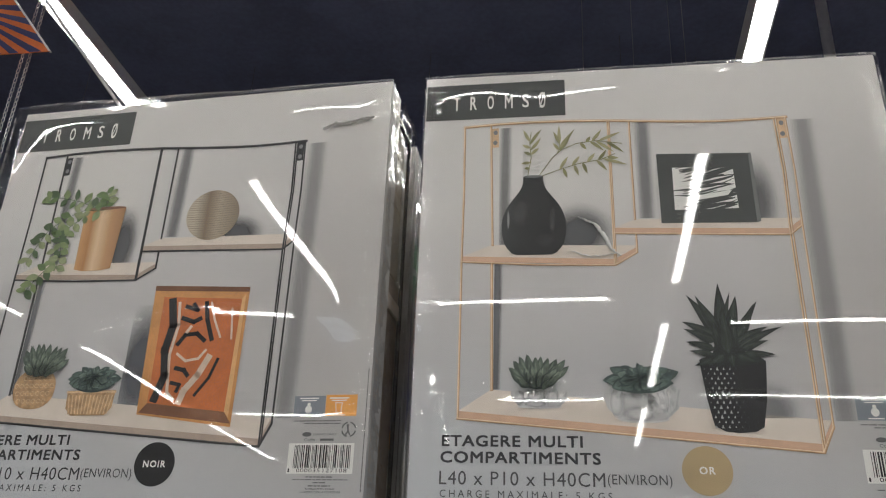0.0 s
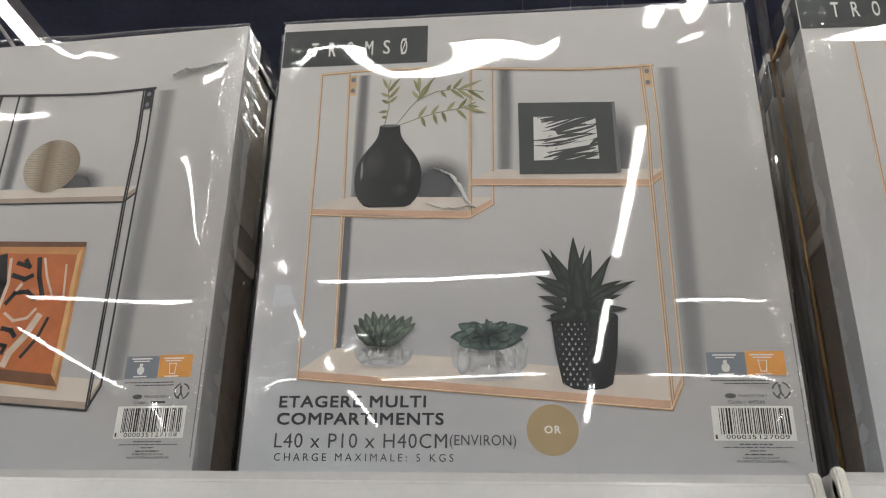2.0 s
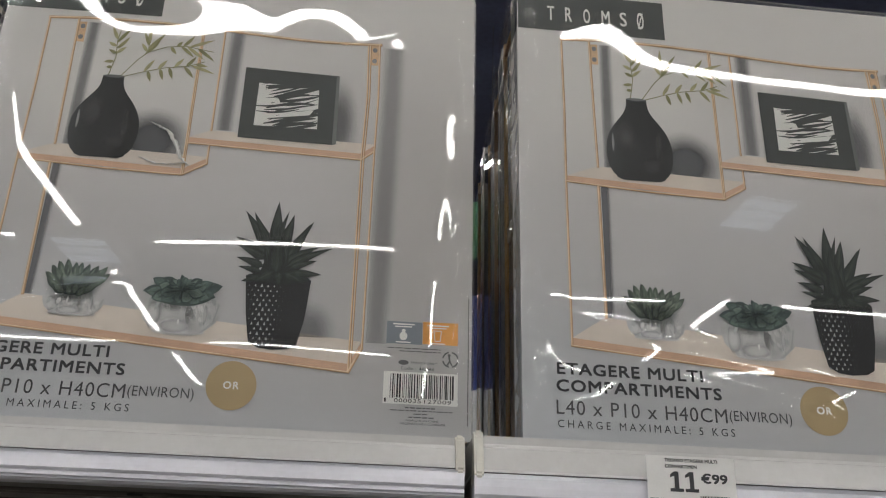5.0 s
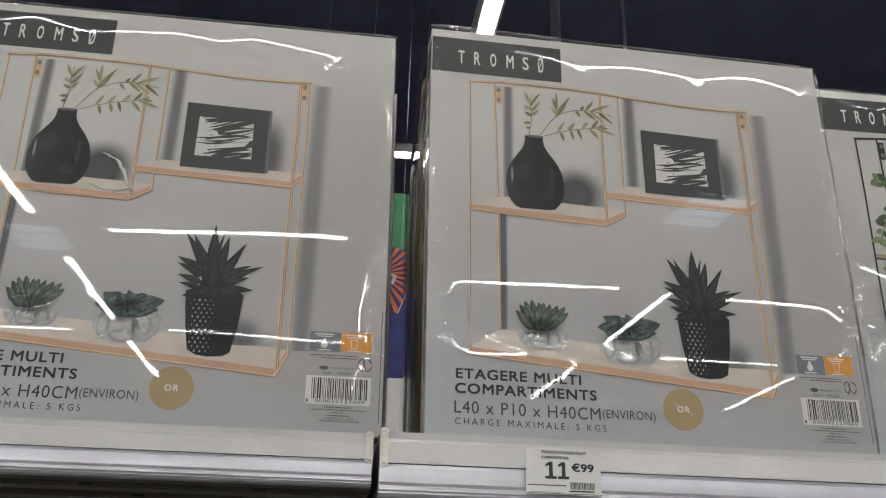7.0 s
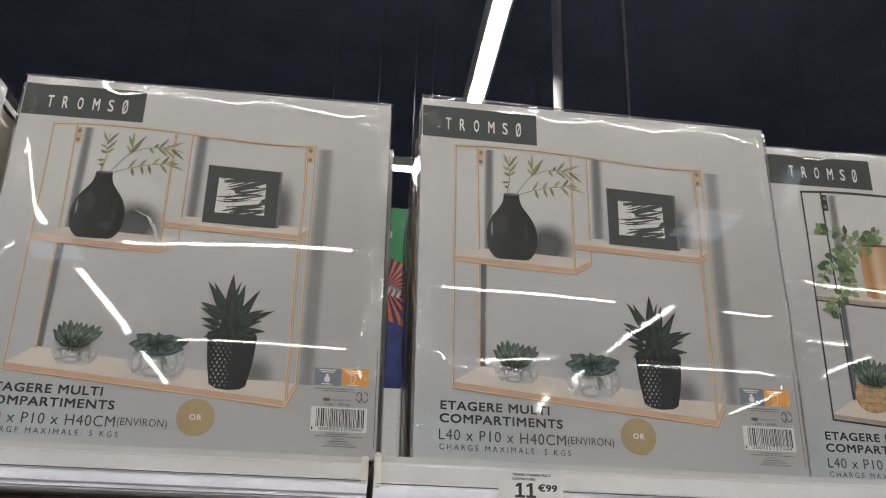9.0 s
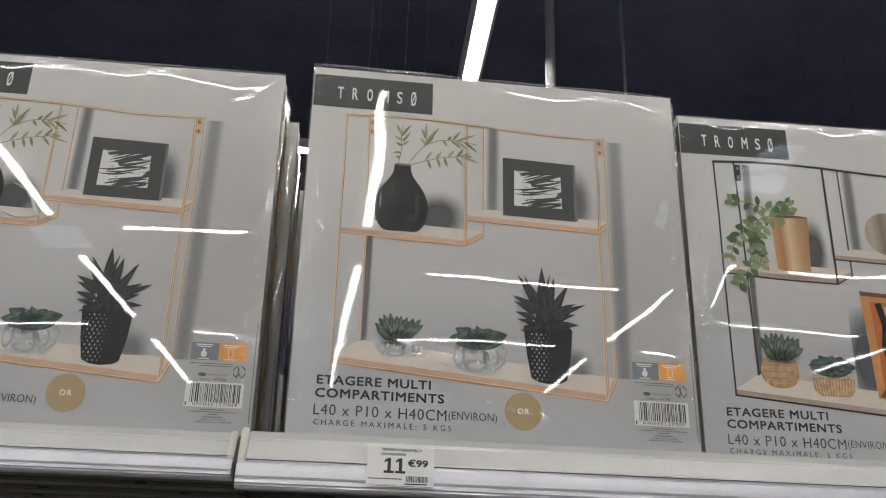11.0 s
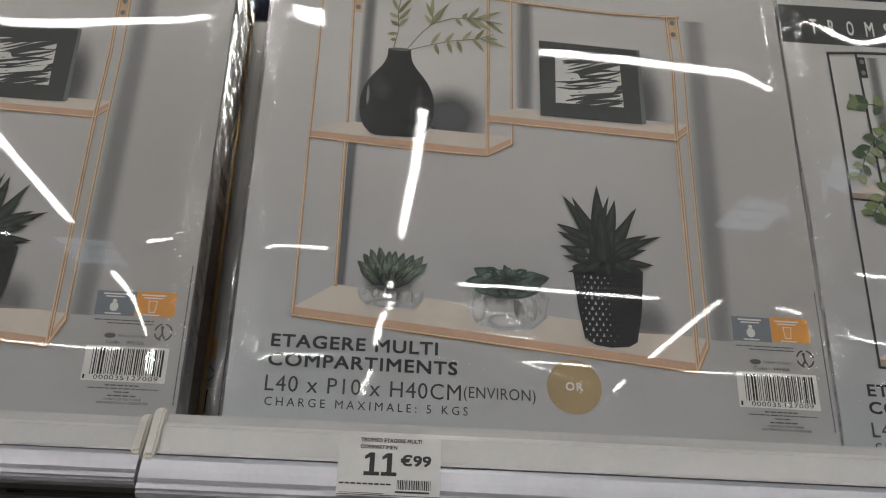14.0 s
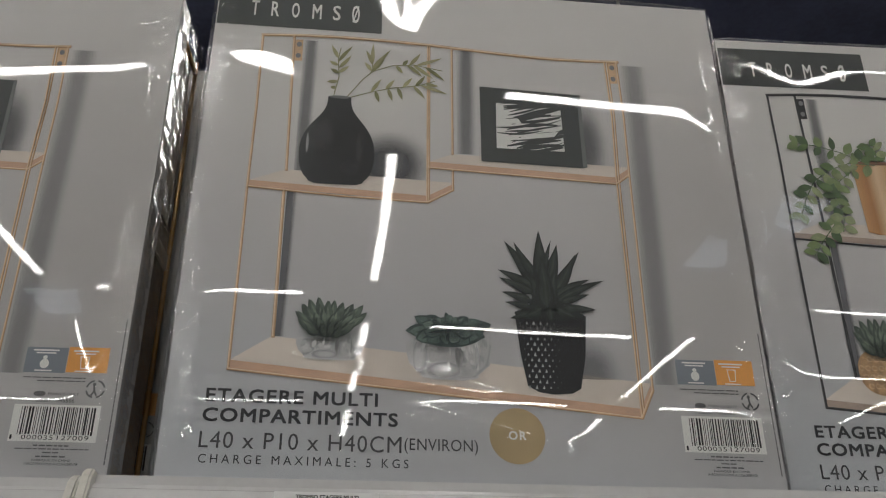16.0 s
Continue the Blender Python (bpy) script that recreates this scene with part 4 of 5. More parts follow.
def film(parent, seed, wild=1.0, fine=True, tilt=0.0):
    """Shrink film round a pack: one sheet over the front with creases along its rim, and the sides, top and back."""
    rng = random.Random(seed)
    off = Vector((rng.uniform(0, 50), rng.uniform(0, 50), seed))
    g = 0.0016

    def steps(rim, mid, edge=0.065):
        a = [edge * k / rim for k in range(rim)]
        return a + [edge + (1 - 2 * edge) * k / mid for k in range(mid)] + [1 - x for x in reversed(a)]

    us, vs = (steps(34, 70), steps(24, 250)) if fine else (steps(5, 16), steps(4, 24))
    nu, nv = len(us) - 1, len(vs) - 1
    cr = [(rng.uniform(0.05, 0.95), rng.uniform(-0.5, 0.5)) for _ in range(3)]
    ph = [rng.uniform(0, 2) for _ in range(3)]

    def sag(u, v):
        eu, ev = min(u, 1 - u), min(v, 1 - v)
        q = noise.noise(Vector((u * 2.0, v * 1.5, 0)) + off) * 0.0009 * wild
        q += noise.noise(Vector((u * 3.0, v * 4.0, 3)) + off) * 0.0011 * wild * max(0.0, (v - 0.60) / 0.40) ** 1.5
        side = max(0.0, 1 - eu / 0.10)
        q += side ** 2.5 * (-0.0016 + 0.0026 * noise.noise(Vector((u * 5, v * 6, 7)) + off)) * wild
        q += max(0.0, 1 - ev / 0.08) ** 2 * (-0.0014 + 0.0008 * noise.noise(Vector((u * 8, v * 9, 11)) + off)) * wild
        top = max(0.0, (v - 0.80) / 0.20)
        q += top * top * 0.0012 * wild * (abs(math.sin(math.pi * (u * 3.3 + ph[0]))) - 0.5)
        rim = min(1.0, 1.7 * max(max(0.0, 1 - eu / 0.05), max(0.0, 1 - ev / 0.035)))
        if rim > 0 and fine:
            patch = max(0.0, noise.noise(Vector((u * 6, v * 6, 13)) + off) + 0.42)
            q += rim * patch * (noise.noise(Vector((u * 48, v * 60, 5)) + off) * 0.00046 + noise.noise(Vector((u * 120, v * 150, 9)) + off) * 0.00034) * wild
        # a sharp pleat that runs up beside each edge, and one along the foot
        if fine:
            e0 = 0.030 + 0.012 * noise.noise(Vector((0.0 if u < 0.5 else 9.0, v * 3.0, 17)) + off) + 0.003 * noise.noise(Vector((u, v * 40, 19)) + off)
            live = max(0.0, 0.55 + noise.noise(Vector((1.0 if u < 0.5 else 6.0, v * 5.0, 23)) + off))
            q += 0.00090 * wild * live * math.exp(-abs(eu - e0) / 0.006)
            f0 = 0.034 + 0.020 * noise.noise(Vector((u * 3.0, 2.0, 29)) + off) + 0.003 * noise.noise(Vector((u * 40, v, 31)) + off)
            q += 0.00034 * wild * max(0.0, noise.noise(Vector((u * 4.0, 5.0, 37)) + off) + 0.4) * math.exp(-abs(v - f0) / 0.007)
        for (cv, sl), f in zip(cr, ph):
            q += 0.00035 * wild * math.exp(-((v - cv - sl * (u - 0.5)) / 0.012) ** 2) * max(0.0, math.sin(3.1 * (u * 1.4 + f))) ** 4
        return -max(0.0006, g + 0.0030 + abs(tilt) / 2 + tilt * (0.5 - u) + q)

    verts, faces = [], []
    for v in vs:
        for u in us:
            verts.append((-g + u * (W + 2 * g), sag(u, v), v * (H + 0.0005)))
    for j in range(nv):
        for i in range(nu):
            a = j * (nu + 1) + i
            faces.append((a, a + 1, a + nu + 2, a + nu + 1))
    # sides and top: strips from the front rim to the back
    nd = 14 if fine else 5

    def strip(rim, push):
        base = len(verts)
        m = len(rim)
        for d in range(1, nd + 1):
            f = d / nd
            for k, idx in enumerate(rim):
                x, y, z = verts[idx]
                wob = noise.noise(Vector((f * 6, k * 0.11, 20)) + off) * 0.0011 * wild + noise.noise(Vector((f * 3, k * 0.5, 30)) + off) * 0.0004 * wild
                wob *= math.sin(math.pi * min(1, f * 1.0))
                yy = y + (D + 0.001 - y) * f
                verts.append((x + push[0] * (wob - 0.002 * math.sin(math.pi * f)), yy, z + push[1] * (wob * 0.6 + 0.0002)))
        for d in range(nd):
            for k in range(m - 1):
                a = (rim[k], rim[k + 1]) if d == 0 else (base + (d - 1) * m + k, base + (d - 1) * m + k + 1)
                c = (base + d * m + k + 1, base + d * m + k)
                faces.append((a[0], a[1], c[0], c[1]))

    strip([j * (nu + 1) for j in range(nv + 1)], (-1, 0))
    strip([j * (nu + 1) + nu for j in range(nv, -1, -1)], (1, 0))
    strip([nv * (nu + 1) + i for i in range(nu + 1)], (0, 1))
    me = bpy.data.meshes.new("shrink_film")
    me.from_pydata(verts, [], faces)
    me.materials.append(M_FILM)
    me.polygons.foreach_set("use_smooth", [True] * len(me.polygons))
    ob = new("shrink_film", me)
    ob.parent = parent
    tagged(ob, "clear creased shrink film")
    return ob


def ridge(name, pts, width, height, material, parent, label, seed=1):
    """A curled strip lying on the front along a run of points (u, v)."""
    rng = random.Random(seed)
    verts, faces = [], []
    fine = []
    for a, b in zip(pts, pts[1:]):
        for k in range(8):
            fine.append((a[0] + (b[0] - a[0]) * k / 8 + rng.uniform(-1, 1) * 0.0006, a[1] + (b[1] - a[1]) * k / 8 + rng.uniform(-1, 1) * 0.0006))
    fine.append(pts[-1])
    n = len(fine)
    for k, (u, v) in enumerate(fine):
        w = width * math.sin(math.pi * (k + 0.5) / n) ** 0.6 * rng.uniform(0.7, 1.2)
        for j in range(7):
            a = math.pi * j / 6 * 1.25
            verts.append((u + w * (0.5 - math.cos(a) * 0.5), -0.0012 - height * math.sin(min(a, math.pi)) * (1 if j < 5 else 0.6), v + w * 0.45 * (j / 6)))
    for k in range(n - 1):
        for j in range(6):
            a = k * 7 + j
            faces.append((a, a + 1, a + 8, a + 7))
    me = bpy.data.meshes.new(name)
    me.from_pydata(verts, [], faces)
    me.materials.append(material)
    me.polygons.foreach_set("use_smooth", [True] * len(me.polygons))
    ob = new(name, me)
    ob.parent = parent
    return tagged(ob, label)


def tuft(parent, at, size, seed):
    """A crumpled ear of spare film standing off a corner."""
    off = Vector((seed * 3.1, seed * 1.7, seed))
    n, verts, faces = 22, [], []
    for j in range(n + 1):
        for i in range(n + 1):
            u, v = i / n, j / n
            q = noise.noise(Vector((u * 4, v * 4, 0)) + off) * 0.35 + noise.noise(Vector((u * 11, v * 11, 4)) + off) * 0.14
            rag = 1 + 0.25 * noise.noise(Vector((u * 7, 9, 0)) + off) * v
            verts.append((at[0] + size[0] * (v * rag * 0.9 + q * 0.5 * v), at[1] + size[1] * (u - 0.5 + 0.2 * q), at[2] + size[2] * (v * 0.55 * rag + q * v) - size[2] * 1.2 * u * 0.6))
    for j in range(n):
        for i in range(n):
            a = j * (n + 1) + i
            faces.append((a, a + 1, a + n + 2, a + n + 1))
    me = bpy.data.meshes.new("film_ear")
    me.from_pydata(verts, [], faces)
    me.materials.append(M_FILM)
    me.polygons.foreach_set("use_smooth", [True] * len(me.polygons))
    ob = new("film_ear", me)
    ob.parent = parent
    return tagged(ob, "crumpled ear of clear film")


FRONT_GOLD = "film-wrapped grey boxed wall shelf, gold shelf pictured on front"
FRONT_BLACK = "film-wrapped grey boxed wall shelf, black shelf pictured on front"
gold = pack_body("boxed_shelf", M_GOLDWIRE, print_gold)
black = pack_body("boxed_shelf", M_BLACKWIRE, print_black)
SHELF_Z = 1.8965
# front of each column: x, y of the lower left corner, lean back, turn, what it holds
COLUMNS = [("black", -0.396, 0.979, 0.3, -3.3, 3, 2, 1.0), ("gold", 0.075, 0.957, 0.0, 0.0, 2, 4, 1.0), ("gold", 0.5475, 0.933, -0.1, 1.3, 4, 5, 1.0), ("black", 1.0054, 0.990, -1.2, -0.35, 7, 3, 1.0)]
first = {"gold": True, "black": True}
stock = []
for kind, x, y, lean, turn, seed, deep, wild in COLUMNS:
    rng = random.Random(seed)
    src = gold if kind == "gold" else black
    for k in range(deep):
        dx = 0 if k == 0 else rng.uniform(-0.006, 0.006) + 0.004 * k
        m = pose(x + dx, y + k * (D + 0.008), SHELF_Z + 0.0015, 0 if k else -lean, 0, turn if k == 0 else rng.uniform(-1, 1))
        if first[kind]:
            src.matrix_basis, first[kind], p = m, False, src
        else:
            p = copy_thing(src, m)
        tagged(p, FRONT_GOLD if kind == "gold" else FRONT_BLACK, "boxed shelf", "boxed wall shelves on the display")
        stock.append((p, k, x, seed, wild))
for p, k, x, seed, wild in stock:
    film(p, seed * 10 + k, wild, fine=(k == 0), tilt=0.0 if k else {0.5475: 0.0052, 0.075: -0.0015, -0.396: 0.0130}.get(x, 0.0))
    tuft(p, (W, 0.06, H * 0.975), (0.006, 0.05, 0.012), seed + k)
    tuft(p, (0.0, 0.05, H * 0.975), (-0.006, 0.05, 0.012), seed + k + 40)
    if k == 0 and x == 0.075:
        ridge("torn_crease", [(0.150, 0.266), (0.163, 0.259), (0.171, 0.247), (0.176, 0.233), (0.186, 0.226)], 0.0035, 0.0016, M_PAPER, p, "pale torn crease in the print")
        ridge("torn_crease", [(0.142, 0.232), (0.155, 0.226), (0.170, 0.226), (0.184, 0.229)], 0.0025, 0.0012, M_PAPER, p, "pale torn crease in the print", 2)
    if k == 0 and x == -0.396:
        ridge("torn_film", [(0.365, 0.378), (0.376, 0.384), (0.388, 0.382), (0.402, 0.386), (0.418, 0.388)], 0.006, 0.004, M_PAPER, p, "torn white film flap", 3)

# the packs have settled askew: their feet stand a little to one side of their heads
SLANT = Matrix(((1, 0, -0.006 / H, 0.006), (0, 1, 0, 0), (0, 0, 1, 0), (0, 0, 0, 1)))
for me in {o.data for p, *rest in stock for o in p.children}:
    me.transform(SLANT)


# ---------------------------------------------------------------- the display shelving
def shelf_unit(x0, x1, ylip, name, caps, tall=1.0):
    s = thing(name, "ivory steel display shelf with a silvery price rail", "display shelf", group="bays of the display shelving")
    part("shelf_board", box(x0, x1, ylip + 0.022, 1.60, SHELF_Z - 0.030, SHELF_Z, 0.0015), M_IVORY, s, "ivory steel shelf board")
    T = SHELF_Z - 0.0068
    up = [(ylip + 0.024, T - 0.003), (ylip + 0.0215, T), (ylip + 0.0180, T), (ylip + 0.0170, T - 0.0025), (ylip + 0.0155, T - 0.0032), (ylip + 0.0105, T - 0.0200), (ylip + 0.0085, T - 0.0220), (ylip + 0.016, T - 0.0225), (ylip + 0.023, T - 0.006)]
    up = [(y, T + (z - T) * tall) for y, z in up]
    part("label_strip", extrude_profile(up, x0, x1), M_IVORY, s, "ivory upper band of the rail")
    lo = [(ylip + 0.0100, T - 0.0227), (ylip + 0.0060, T - 0.0235), (ylip + 0.0040, T - 0.0265), (ylip + 0.0022, T - 0.0330), (ylip + 0.0010, T - 0.0385), (ylip + 0.0020, T - 0.0410), (ylip + 0.0004, T - 0.0422), (ylip - 0.0004, T - 0.0450), (ylip + 0.0010, T - 0.0462), (ylip + 0.0002, T - 0.0478), (ylip + 0.003, T - 0.0500), (ylip + 0.020, T - 0.0500), (ylip + 0.020, T - 0.026)]
    lo = [(y, T + (z - T) * tall) for y, z in lo]
    part("price_rail", extrude_profile(lo, x0, x1), M_SILVER, s, "silvery ribbed lower rail")
    for cx in caps:
        c = [(ylip + 0.026, T + 0.009), (ylip + 0.018, T + 0.010), (ylip + 0.013, T + 0.005), (ylip + 0.003, T - 0.024), (ylip + 0.005, T - 0.031), (ylip + 0.026, T - 0.031)]
        c = [(y, T + (z - T) * tall) for y, z in c]
        b = extrude_profile(c, cx - 0.0035, cx + 0.0035)
        bmesh.ops.bevel(b, geom=list(b.edges), offset=0.0015, segments=2, affect="EDGES")
        part("end_cap", b, M_CAP, s, "ivory plastic end cap", smooth=False)
    # folded underside and its slots; the dark colour paints in the shade there
    part("under_fold", box(x0, x1, ylip + 0.026, ylip + 0.032, SHELF_Z - 0.047, SHELF_Z - 0.030, 0.001), M_SHADE, s, "folded front of the shelf's underside, darkened as shade")
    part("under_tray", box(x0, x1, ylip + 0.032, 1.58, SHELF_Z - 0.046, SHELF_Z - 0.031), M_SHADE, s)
    for k in range(4):
        y = ylip + 0.060 + k * 0.075
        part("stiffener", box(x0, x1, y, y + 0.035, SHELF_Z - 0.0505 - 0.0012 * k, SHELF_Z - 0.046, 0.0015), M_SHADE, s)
        for j in range(int((x1 - x0) / 0.15)):
            x = x0 + 0.05 + j * 0.15 + 0.03 * (k % 2)
            part("slot", box(x, x + 0.012, y - 0.0012, y + 0.0004, SHELF_Z - 0.0492 - 0.001 * k, SHELF_Z - 0.0474 - 0.001 * k), M_SLOT, s)
    return s


shelf_unit(-0.845, 0.5077, 0.912, "display_shelf", [0.5049], 0.82)
shelf_unit(0.5137, 1.85, 0.898, "display_shelf", [0.5172])
shelf_unit(-2.2, -0.850, 0.912, "display_shelf", [], 0.82)


def bracket(x):
    b = thing("shelf_bracket", "dark grey steel shelf bracket under the display shelf", "bracket", group="shelf brackets")
    bm = extrude_profile([(0.955, SHELF_Z - 0.090), (0.970, SHELF_Z - 0.110), (1.10, SHELF_Z - 0.135), (1.58, SHELF_Z - 0.165), (1.58, SHELF_Z - 0.064), (0.955, SHELF_Z - 0.064)], x - 0.002, x + 0.002)
    part("web", bm, M_SHADE, b)
    part("flange", box(x - 0.008, x + 0.008, 0.955, 1.58, SHELF_Z - 0.066, SHELF_Z - 0.0635), M_SHADE, b)
    for k in range(3):
        part("hook", box(x - 0.004, x + 0.004, 0.935 + 0.012 * k, 0.960 + 0.012 * k, SHELF_Z - 0.100 - 0.014 * k, SHELF_Z - 0.092 - 0.014 * k, 0.002), M_SHADE, b)
    return b


for x in (0.542, -0.838):
    bracket(x)
c = thing("cable", "black cable hanging under the display shelf", "cable")
bm = bmesh.new()
run = [(0.534 + 0.035 * f ** 1.6, 0.975 + 0.03 * f, SHELF_Z - 0.062 - 0.16 * f) for f in (k / 10 for k in range(11))]
for p0, p1 in zip(run, run[1:]):
    rod(p0, p1, 0.0022, 7, bm=bm)
part("wire", bm, M_SLOT, c, smooth=True)
u = thing("shelving_upright", "dark grey slotted steel upright behind the shelves", "upright", group="shelving uprights")
part("post", box(0.470, 0.525, 1.60, 1.64, 0.0, 2.0, 0.002), M_SHADE, u)
for k in range(12):
    part("slot", box(0.490, 0.496, 1.5985, 1.6002, 1.30 + k * 0.05, 1.325 + k * 0.05), M_SLOT, u)
copy_thing(u, pose(-1.345, 0, 0))
b = thing("back_panel", "brown-grey steel back panel of the display shelving", "back panel")
part("panel", box(-2.2, 1.85, 1.642, 1.655, 0.12, 1.93), M_BACK, b)
part("top_rail", box(-2.2, 1.85, 1.638, 1.66, 1.93, 1.95, 0.002), M_SHADE, b)
solid("display_base", box(-2.2, 1.85, 0.95, 1.66, 0.0, 0.14, 0.004), M_SHADE, "dark grey base of the display shelving", "base", kind="structure")
solid("lower_shelf", box(-2.2, 1.85, 0.96, 1.64, 1.30, 1.33, 0.002), M_IVORY, "ivory steel lower display shelf", "display shelf")

# price ticket
t = thing("price_ticket", "white printed price ticket in the silvery rail", "price ticket", pose(0.6375, 0.8972, 1.8840, -2, 0, 0) @ Matrix.Diagonal((1, 1, 0.97, 1)))
TW, TH = 0.0650, 0.0395
part("paper", box(0, TW, 0, 0.0004, -TH, 0), M_PAPER, t)


def tick(name, body, u, v, h, w, **k):
    return lettering(name, body, u, v, h, w, 0, I_TEXT, t, y=-0.0003, **k)


tick("product_line", "TROMSO ETAGERE MULTI", 0.0135, -0.0045, 0.0026, 0.039, bold=0.0002)
tick("product_line", "COMPARTIMEN", 0.0135, -0.0090, 0.0026, 0.0235, bold=0.0002)
for uu in (0.0165, 0.0275):
    i = Ink(2.5)
    i.rect(uu + 0.0034, -0.0238, uu + 0.0066, -0.0115).rect(uu, -0.0262, uu + 0.0098, -0.0238)
    i.poly([(uu + 0.0004, -0.0138), (uu + 0.0034, -0.0115), (uu + 0.0034, -0.0145), (uu + 0.0004, -0.0160)])
    i.done("price_digit", I_TEXT, t)
tick("price_cents", "\u20ac99", 0.0395, -0.0195, 0.0075, 0.0195, bold=0.0006)
i = Ink(2)
for uu in range(9):
    i.rect(0.0015 + uu * 0.0037, -0.0322, 0.0045 + uu * 0.0037, -0.0312)
rngt = random.Random(3)
uu = 0.038
while uu < 0.0595:
    w = rngt.choice((0.0003, 0.0005, 0.0008))
    i.rect(uu, -0.0345, uu + w, -0.0285)
    uu += w + rngt.choice((0.0004, 0.0006))
i.rect(0.037, -0.0368, 0.0585, -0.0356).rect(0.0, -0.0388, TW, -0.0384).rect(0.002, -0.0377, 0.030, -0.0374)
i.done("small_print", I_TEXT, t)

# ---------------------------------------------------------------- the hall
solid("floor", box(-16, 16, -20, 16, -0.1, 0.0), M_FLOOR, "pale vinyl shop floor", "floor", kind="structure")
solid("ceiling", box(-16, 16, -20, 16, 6.2, 6.3), M_NAVY, "dark navy painted ceiling", "ceiling", kind="structure")
solid("wall_north", box(-16, 16, 16, 16.2, 0, 6.2), M_NAVY, "dark navy painted wall", "wall", kind="structure")
solid("wall_south", box(-16, 16, -20.2, -20, 0, 6.2), M_NAVY, "dark navy painted wall", "wall", kind="structure")
solid("wall_east", box(16, 16.2, -20, 16, 0, 6.2), M_NAVY, "dark navy painted wall", "wall", kind="structure")
solid("wall_west", box(-16.2, -16, -20, 16, 0, 6.2), M_NAVY, "dark navy painted wall", "wall", kind="structure")


def strip_light(length):
    s = thing("strip_light", "white ceiling strip light, lit", "strip light", group="strip lights of the hall")
    c = [(-0.075, 0.055), (-0.055, 0.004), (-0.050, 0.0), (-0.034, 0.012), (0.034, 0.012), (0.050, 0.0), (0.055, 0.004), (0.075, 0.055), (0.03, 0.085), (-0.03, 0.085)]
    part("housing", extrude_profile(c, -length / 2, length / 2), M_HOUSING, s, "white metal housing")
    part("diffuser", box(-length / 2 + 0.01, length / 2 - 0.01, -0.030, 0.030, 0.002, 0.011), M_LAMP, s, "lit white diffuser")
    for x in (-length * 0.35, length * 0.35):
        part("suspension", rod((x, 0, 0.085), (x, 0, 6.2 - LZ), 0.0015, 6), M_SHADE, s)
    return s


LZ = 4.75
XS, YS = (-5.6, -2.26, 0.94, 4.25, 7.6), (-8.9, -5.6, -2.45)
lamp = strip_light(2.1)
placed = []
for a, b in zip(XS, XS[1:]):
    for y in YS:
        placed.append(((a + b) / 2, -6.4 if y == -5.6 and a > 0 else y, 0))
for x in XS:
    for y in (-10.5, -7.4, -4.25, -0.9):
        if (x, y) != (4.25, -4.25):
            placed.append((x, y, 90))
for x, y in ((-4.6, 5.75), (-0.2, 5.75), (3.2, 5.75)):
    placed.append((x, y, 0))
for n, (x, y, a) in enumerate(placed):
    if n == 0:
        lamp.matrix_basis = pose(x, y, LZ, 0, 0, a)
    else:
        copy_thing(lamp, pose(x, y, LZ, 0, 0, a))
long_lamp = strip_light(4.2)
long_lamp.matrix_basis = pose(-2.45, 4.4, LZ, 0, 0, 90)
copy_thing(long_lamp, pose(1.135, 4.6, LZ, 0, 0, 90))
copy_thing(long_lamp, pose(4.5, 4.6, LZ, 0, 0, 90))


def skylight(x, y):
    s = thing("skylight", "bluish daylight dome in the navy ceiling", "skylight", pose(x, y, 6.19))
    part("pane", box(-0.40, 0.40, -0.60, 0.60, -0.012, -0.004), M_SKYLIGHT, s)
    for k in (-1, 1):
        part("kerb", box(0.45 * k - 0.05, 0.45 * k + 0.05, -0.70, 0.70, -0.15, 0.0), M_NAVY, s)
        part("kerb", box(-0.40, 0.40, 0.65 * k - 0.05, 0.65 * k + 0.05, -0.15, 0.0), M_NAVY, s)
    for k in range(1, 4):
        part("glazing_bar", box(-0.40, 0.40, -0.60 + k * 0.30 - 0.012, -0.60 + k * 0.30 + 0.012, -0.03, -0.013), M_NAVY, s)
    return s


skylight(5.05, -6.9)
skylight(-3.65, -9.3)

# poles and chains behind the display
s = thing("support_pole", "pale grey painted steel pole behind the display", "pole", pose(1.58, 4.375, 0))
part("tube", rod((0, 0, 0.01), (0, 0, 6.2), 0.030, 20), M_PIPE, s, smooth=True)
part("foot_plate", box(-0.08, 0.08, -0.08, 0.08, 0, 0.01, 0.002), M_PIPE, s)
s = thing("thin_rod", "thin grey steel rod hanging behind the display", "rod", pose(2.225, 5.0, 0))
part("rod", rod((0, 0, 2.2), (0, 0, 6.2), 0.0105, 10), M_PIPE, s, smooth=True)
part("hook_ring", rod((0, 0, 2.17), (0, 0, 2.2), 0.012, 10), M_PIPE, s)
M_BANNER_O = mat("banner_orange", (0.75, 0.17, 0.035), 0.45)
M_BANNER_B = mat("banner_blue", (0.035, 0.04, 0.14), 0.45)
M_BANNER_W = mat("banner_white", (0.75, 0.75, 0.75), 0.45)


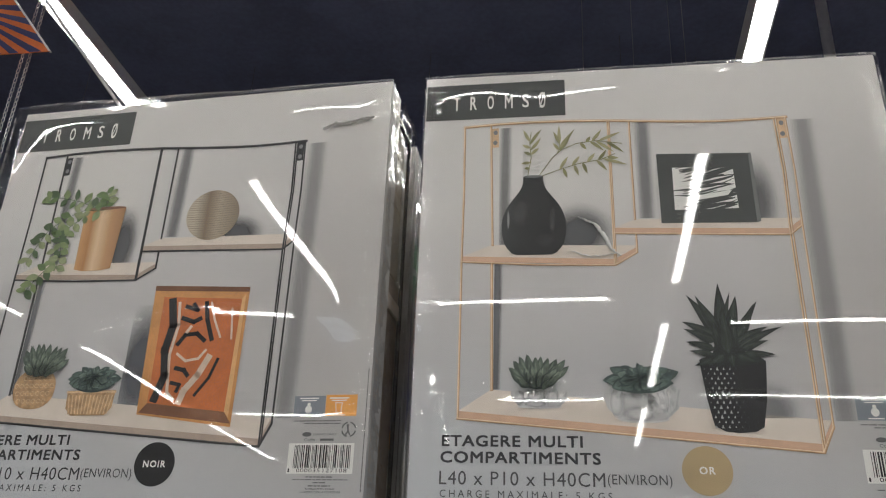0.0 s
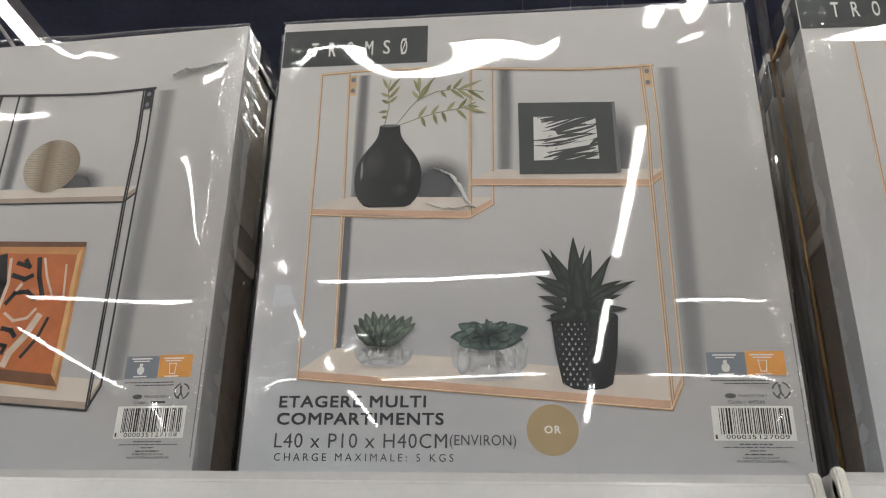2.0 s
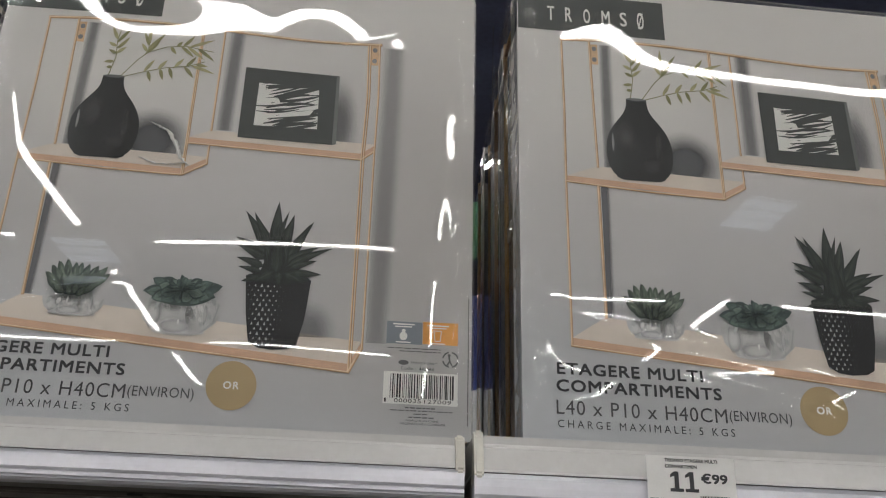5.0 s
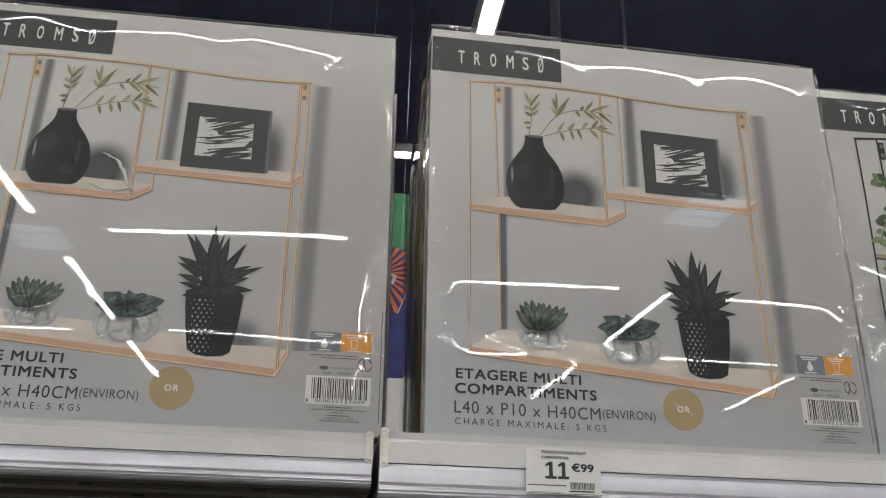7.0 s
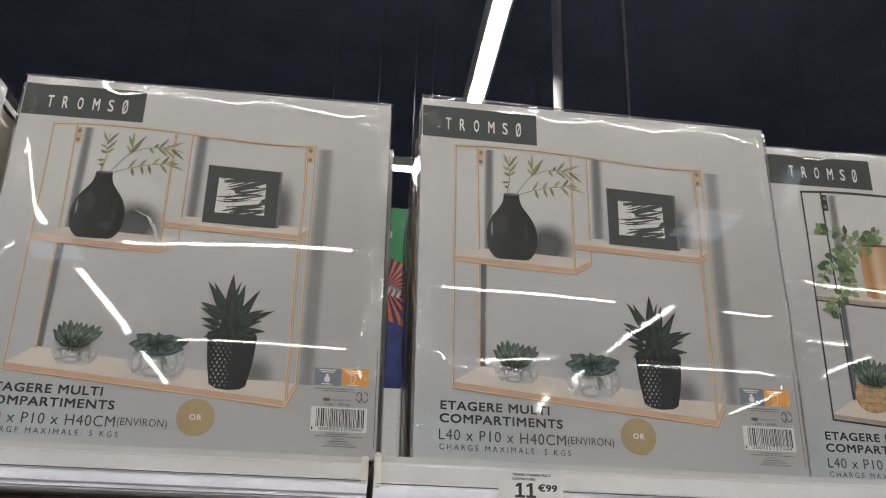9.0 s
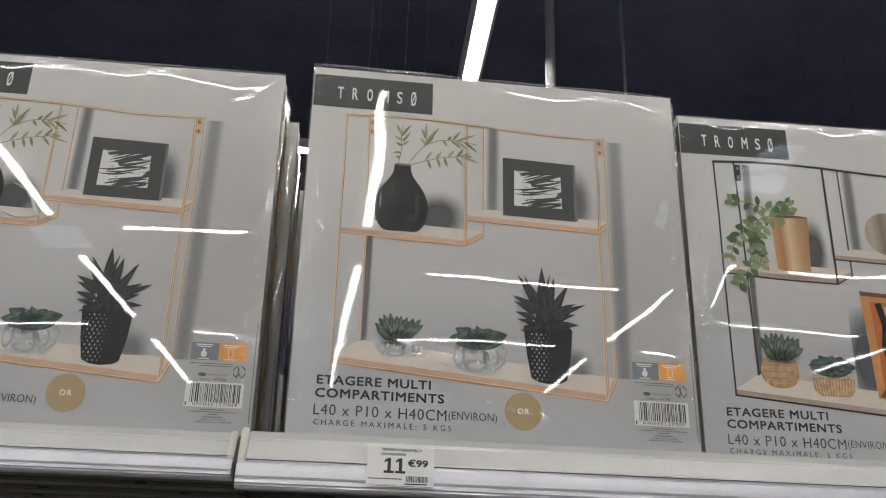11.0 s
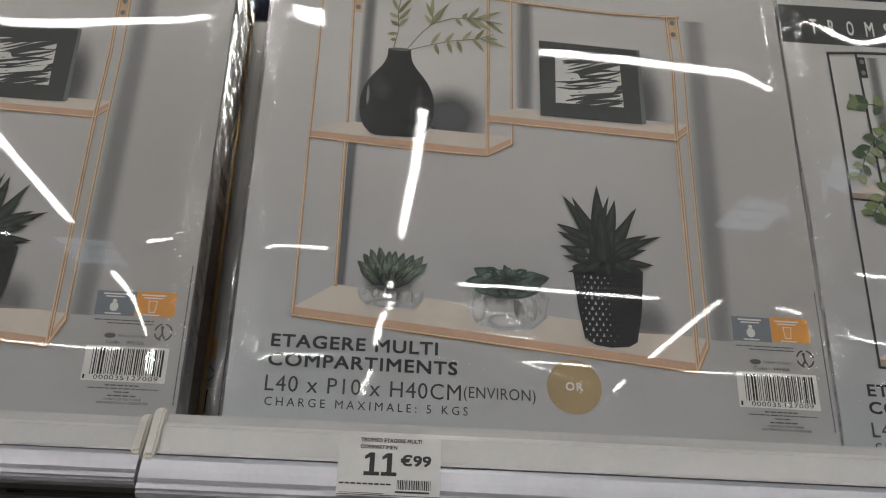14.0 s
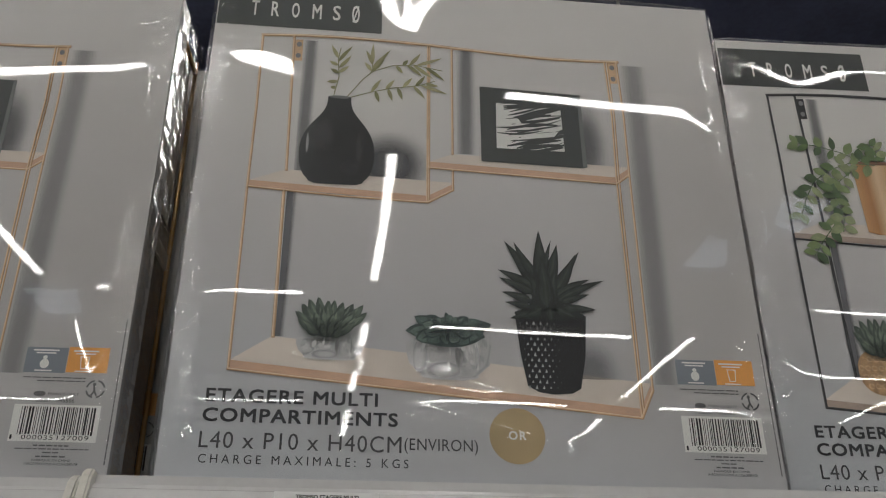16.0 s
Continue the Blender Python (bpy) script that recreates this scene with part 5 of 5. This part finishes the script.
def banner(m, label, shear=0.0):
    """A hanging square card turned on its corner, with rays and two pale blocks where its emblem is."""
    s = thing("hanging_banner", label, "banner", m, "hanging banners")
    h = 0.26
    part("card", box(-h, h, -0.003, 0.003, -h, h, 0.001), M_BANNER_O, s, "orange card")
    for k in range(26):
        i = Ink(0)
        i.y = -0.0045
        a0, a1 = 2 * math.pi * k / 26, 2 * math.pi * (k + 0.5) / 26
        r = [h / max(abs(math.cos(a)), abs(math.sin(a))) for a in (a0, a1)]
        i.poly([(0, 0), (r[0] * math.cos(a0), r[0] * math.sin(a0)), (r[1] * math.cos(a1), r[1] * math.sin(a1))])
        i.done("ray", M_BANNER_B, s, "dark blue printed ray")
    i = Ink(0)
    i.y = -0.006
    i.rect(-0.15, -0.045, -0.125, 0.085).blob(-0.10, -0.01, 0.038, 0.038).rect(0.02, -0.05, 0.045, 0.03).rect(0.065, -0.05, 0.09, 0.03).rect(0.11, -0.05, 0.135, 0.03).rect(0.02, 0.01, 0.135, 0.035)
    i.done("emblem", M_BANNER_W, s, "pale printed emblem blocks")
    i = Ink(0)
    i.y = -0.0075
    i.blob(-0.02, 0.0, 0.028, 0.028, n=10)
    i.done("emblem_dot", M_BANNER_O, s)
    inv = m.inverted()
    for dx in (-0.1, 0.1):
        top = m.translation + Vector((dx, 0.012, 0.1))
        part("hanging_wire", rod(inv @ top, inv @ Vector((top.x, top.y, 6.2)), 0.002, 6), M_CHAIN, s)
    for e in (-h, h):
        part("edge", box(e - 0.004, e + 0.004, -0.006, 0.006, -h, h), M_BANNER_W, s)
    if shear:
        for o in s.children:
            if o.name.split(".")[0] != "hanging_wire":
                o.data.transform(Matrix(((1, 0, shear, 0), (0, 1, 0, 0), (0, 0, 1, 0), (0, 0, 0, 1))))
    return s


banner(pose(-2.16, 2.56, 4.00, 0, 0, 0), "slanted orange and blue rayed banner hanging on chains", -0.82)
s = thing("slanted_rod", "thin white slanted rod beside the hanging banner", "rod", pose(0, 2.5, 0))
part("rod", rod((-3.2, 0, 5.75), (-1.2, 0, 3.30), 0.006, 8), M_BANNER_W, s)
part("hanging_wire", rod((-3.2, 0, 5.75), (-3.2, 0, 6.2), 0.002, 6), M_CHAIN, s)
banner(pose(0.62, 4.2, 3.26, 0, 20, 0) @ Matrix.Diagonal((0.6, 1, 0.6, 1)), "orange and blue rayed banner on the far aisle")


def chain(x, y, z0, z1):
    c = thing("chain", "steel link chain hanging from the ceiling", "chain", pose(x, y, 0), "hanging chains")
    n = int((z1 - z0) / 0.022)
    me = None
    for k in range(n):
        if me is None:
            b = bmesh.new()
            pts = [Vector((0.006 * math.cos(a), 0, 0.0135 * math.sin(a))) for a in np.linspace(0, 2 * math.pi, 9)]
            for p, q in zip(pts, pts[1:]):
                rod(p, q, 0.0018, 5, bm=b)
            me = mesh_of("link", b, M_CHAIN)
        o = new("link", me)
        o.parent = c
        o.matrix_basis = pose(0, 0, z0 + k * 0.022, 0, 0, 90 * (k % 2))
    return c


chain(-1.845, 2.62, 3.05, 6.2)
chain(-1.815, 2.62, 3.05, 6.2)

# the far aisle glimpsed between the packs
M_GREEN = mat("green_sign", (0.02, 0.20, 0.07), 0.5)
M_BLUE = mat("blue_fabric", (0.035, 0.045, 0.16), 0.8, vary=0.3, scale=8, bump=0.2)
s = thing("hanging_sign", "green hanging aisle sign with a white arrow", "sign", pose(0.55, 4.6, 3.72))
part("board", box(-0.35, 0.35, -0.01, 0.01, -0.17, 0.17, 0.004), M_GREEN, s)
for dx in (-0.3, 0.3):
    part("hanging_wire", rod((dx, 0, 0.16), (dx, 0, 6.2 - 3.72), 0.002, 6), M_CHAIN, s)
part("arrow", box(-0.14, 0.10, -0.016, -0.0105, -0.02, 0.02), M_BANNER_W, s, "white arrow")
part("arrow_head", rod((-0.13, -0.013, 0), (-0.22, -0.013, 0), 0.06, 4, r2=0.002), M_BANNER_W, s, "white arrow head")
s = thing("far_display", "tall far display wall hung with blue goods", "display shelf", pose(0, 5.0, 0))
part("panel", box(-4.5, 4.5, 0.3, 0.36, 0, 3.6), M_BLUE, s, "dark blue goods wall")
part("white_box", box(-4.4, 4.4, 0.05, 0.25, 2.39, 2.95, 0.01), M_BANNER_W, s, "long white box")
part("shelf", box(-4.5, 4.5, 0.0, 0.3, 2.35, 2.39, 0.003), M_IVORY, s)
part("shelf", box(-4.5, 4.5, 0.0, 0.3, 1.75, 1.79, 0.003), M_IVORY, s)
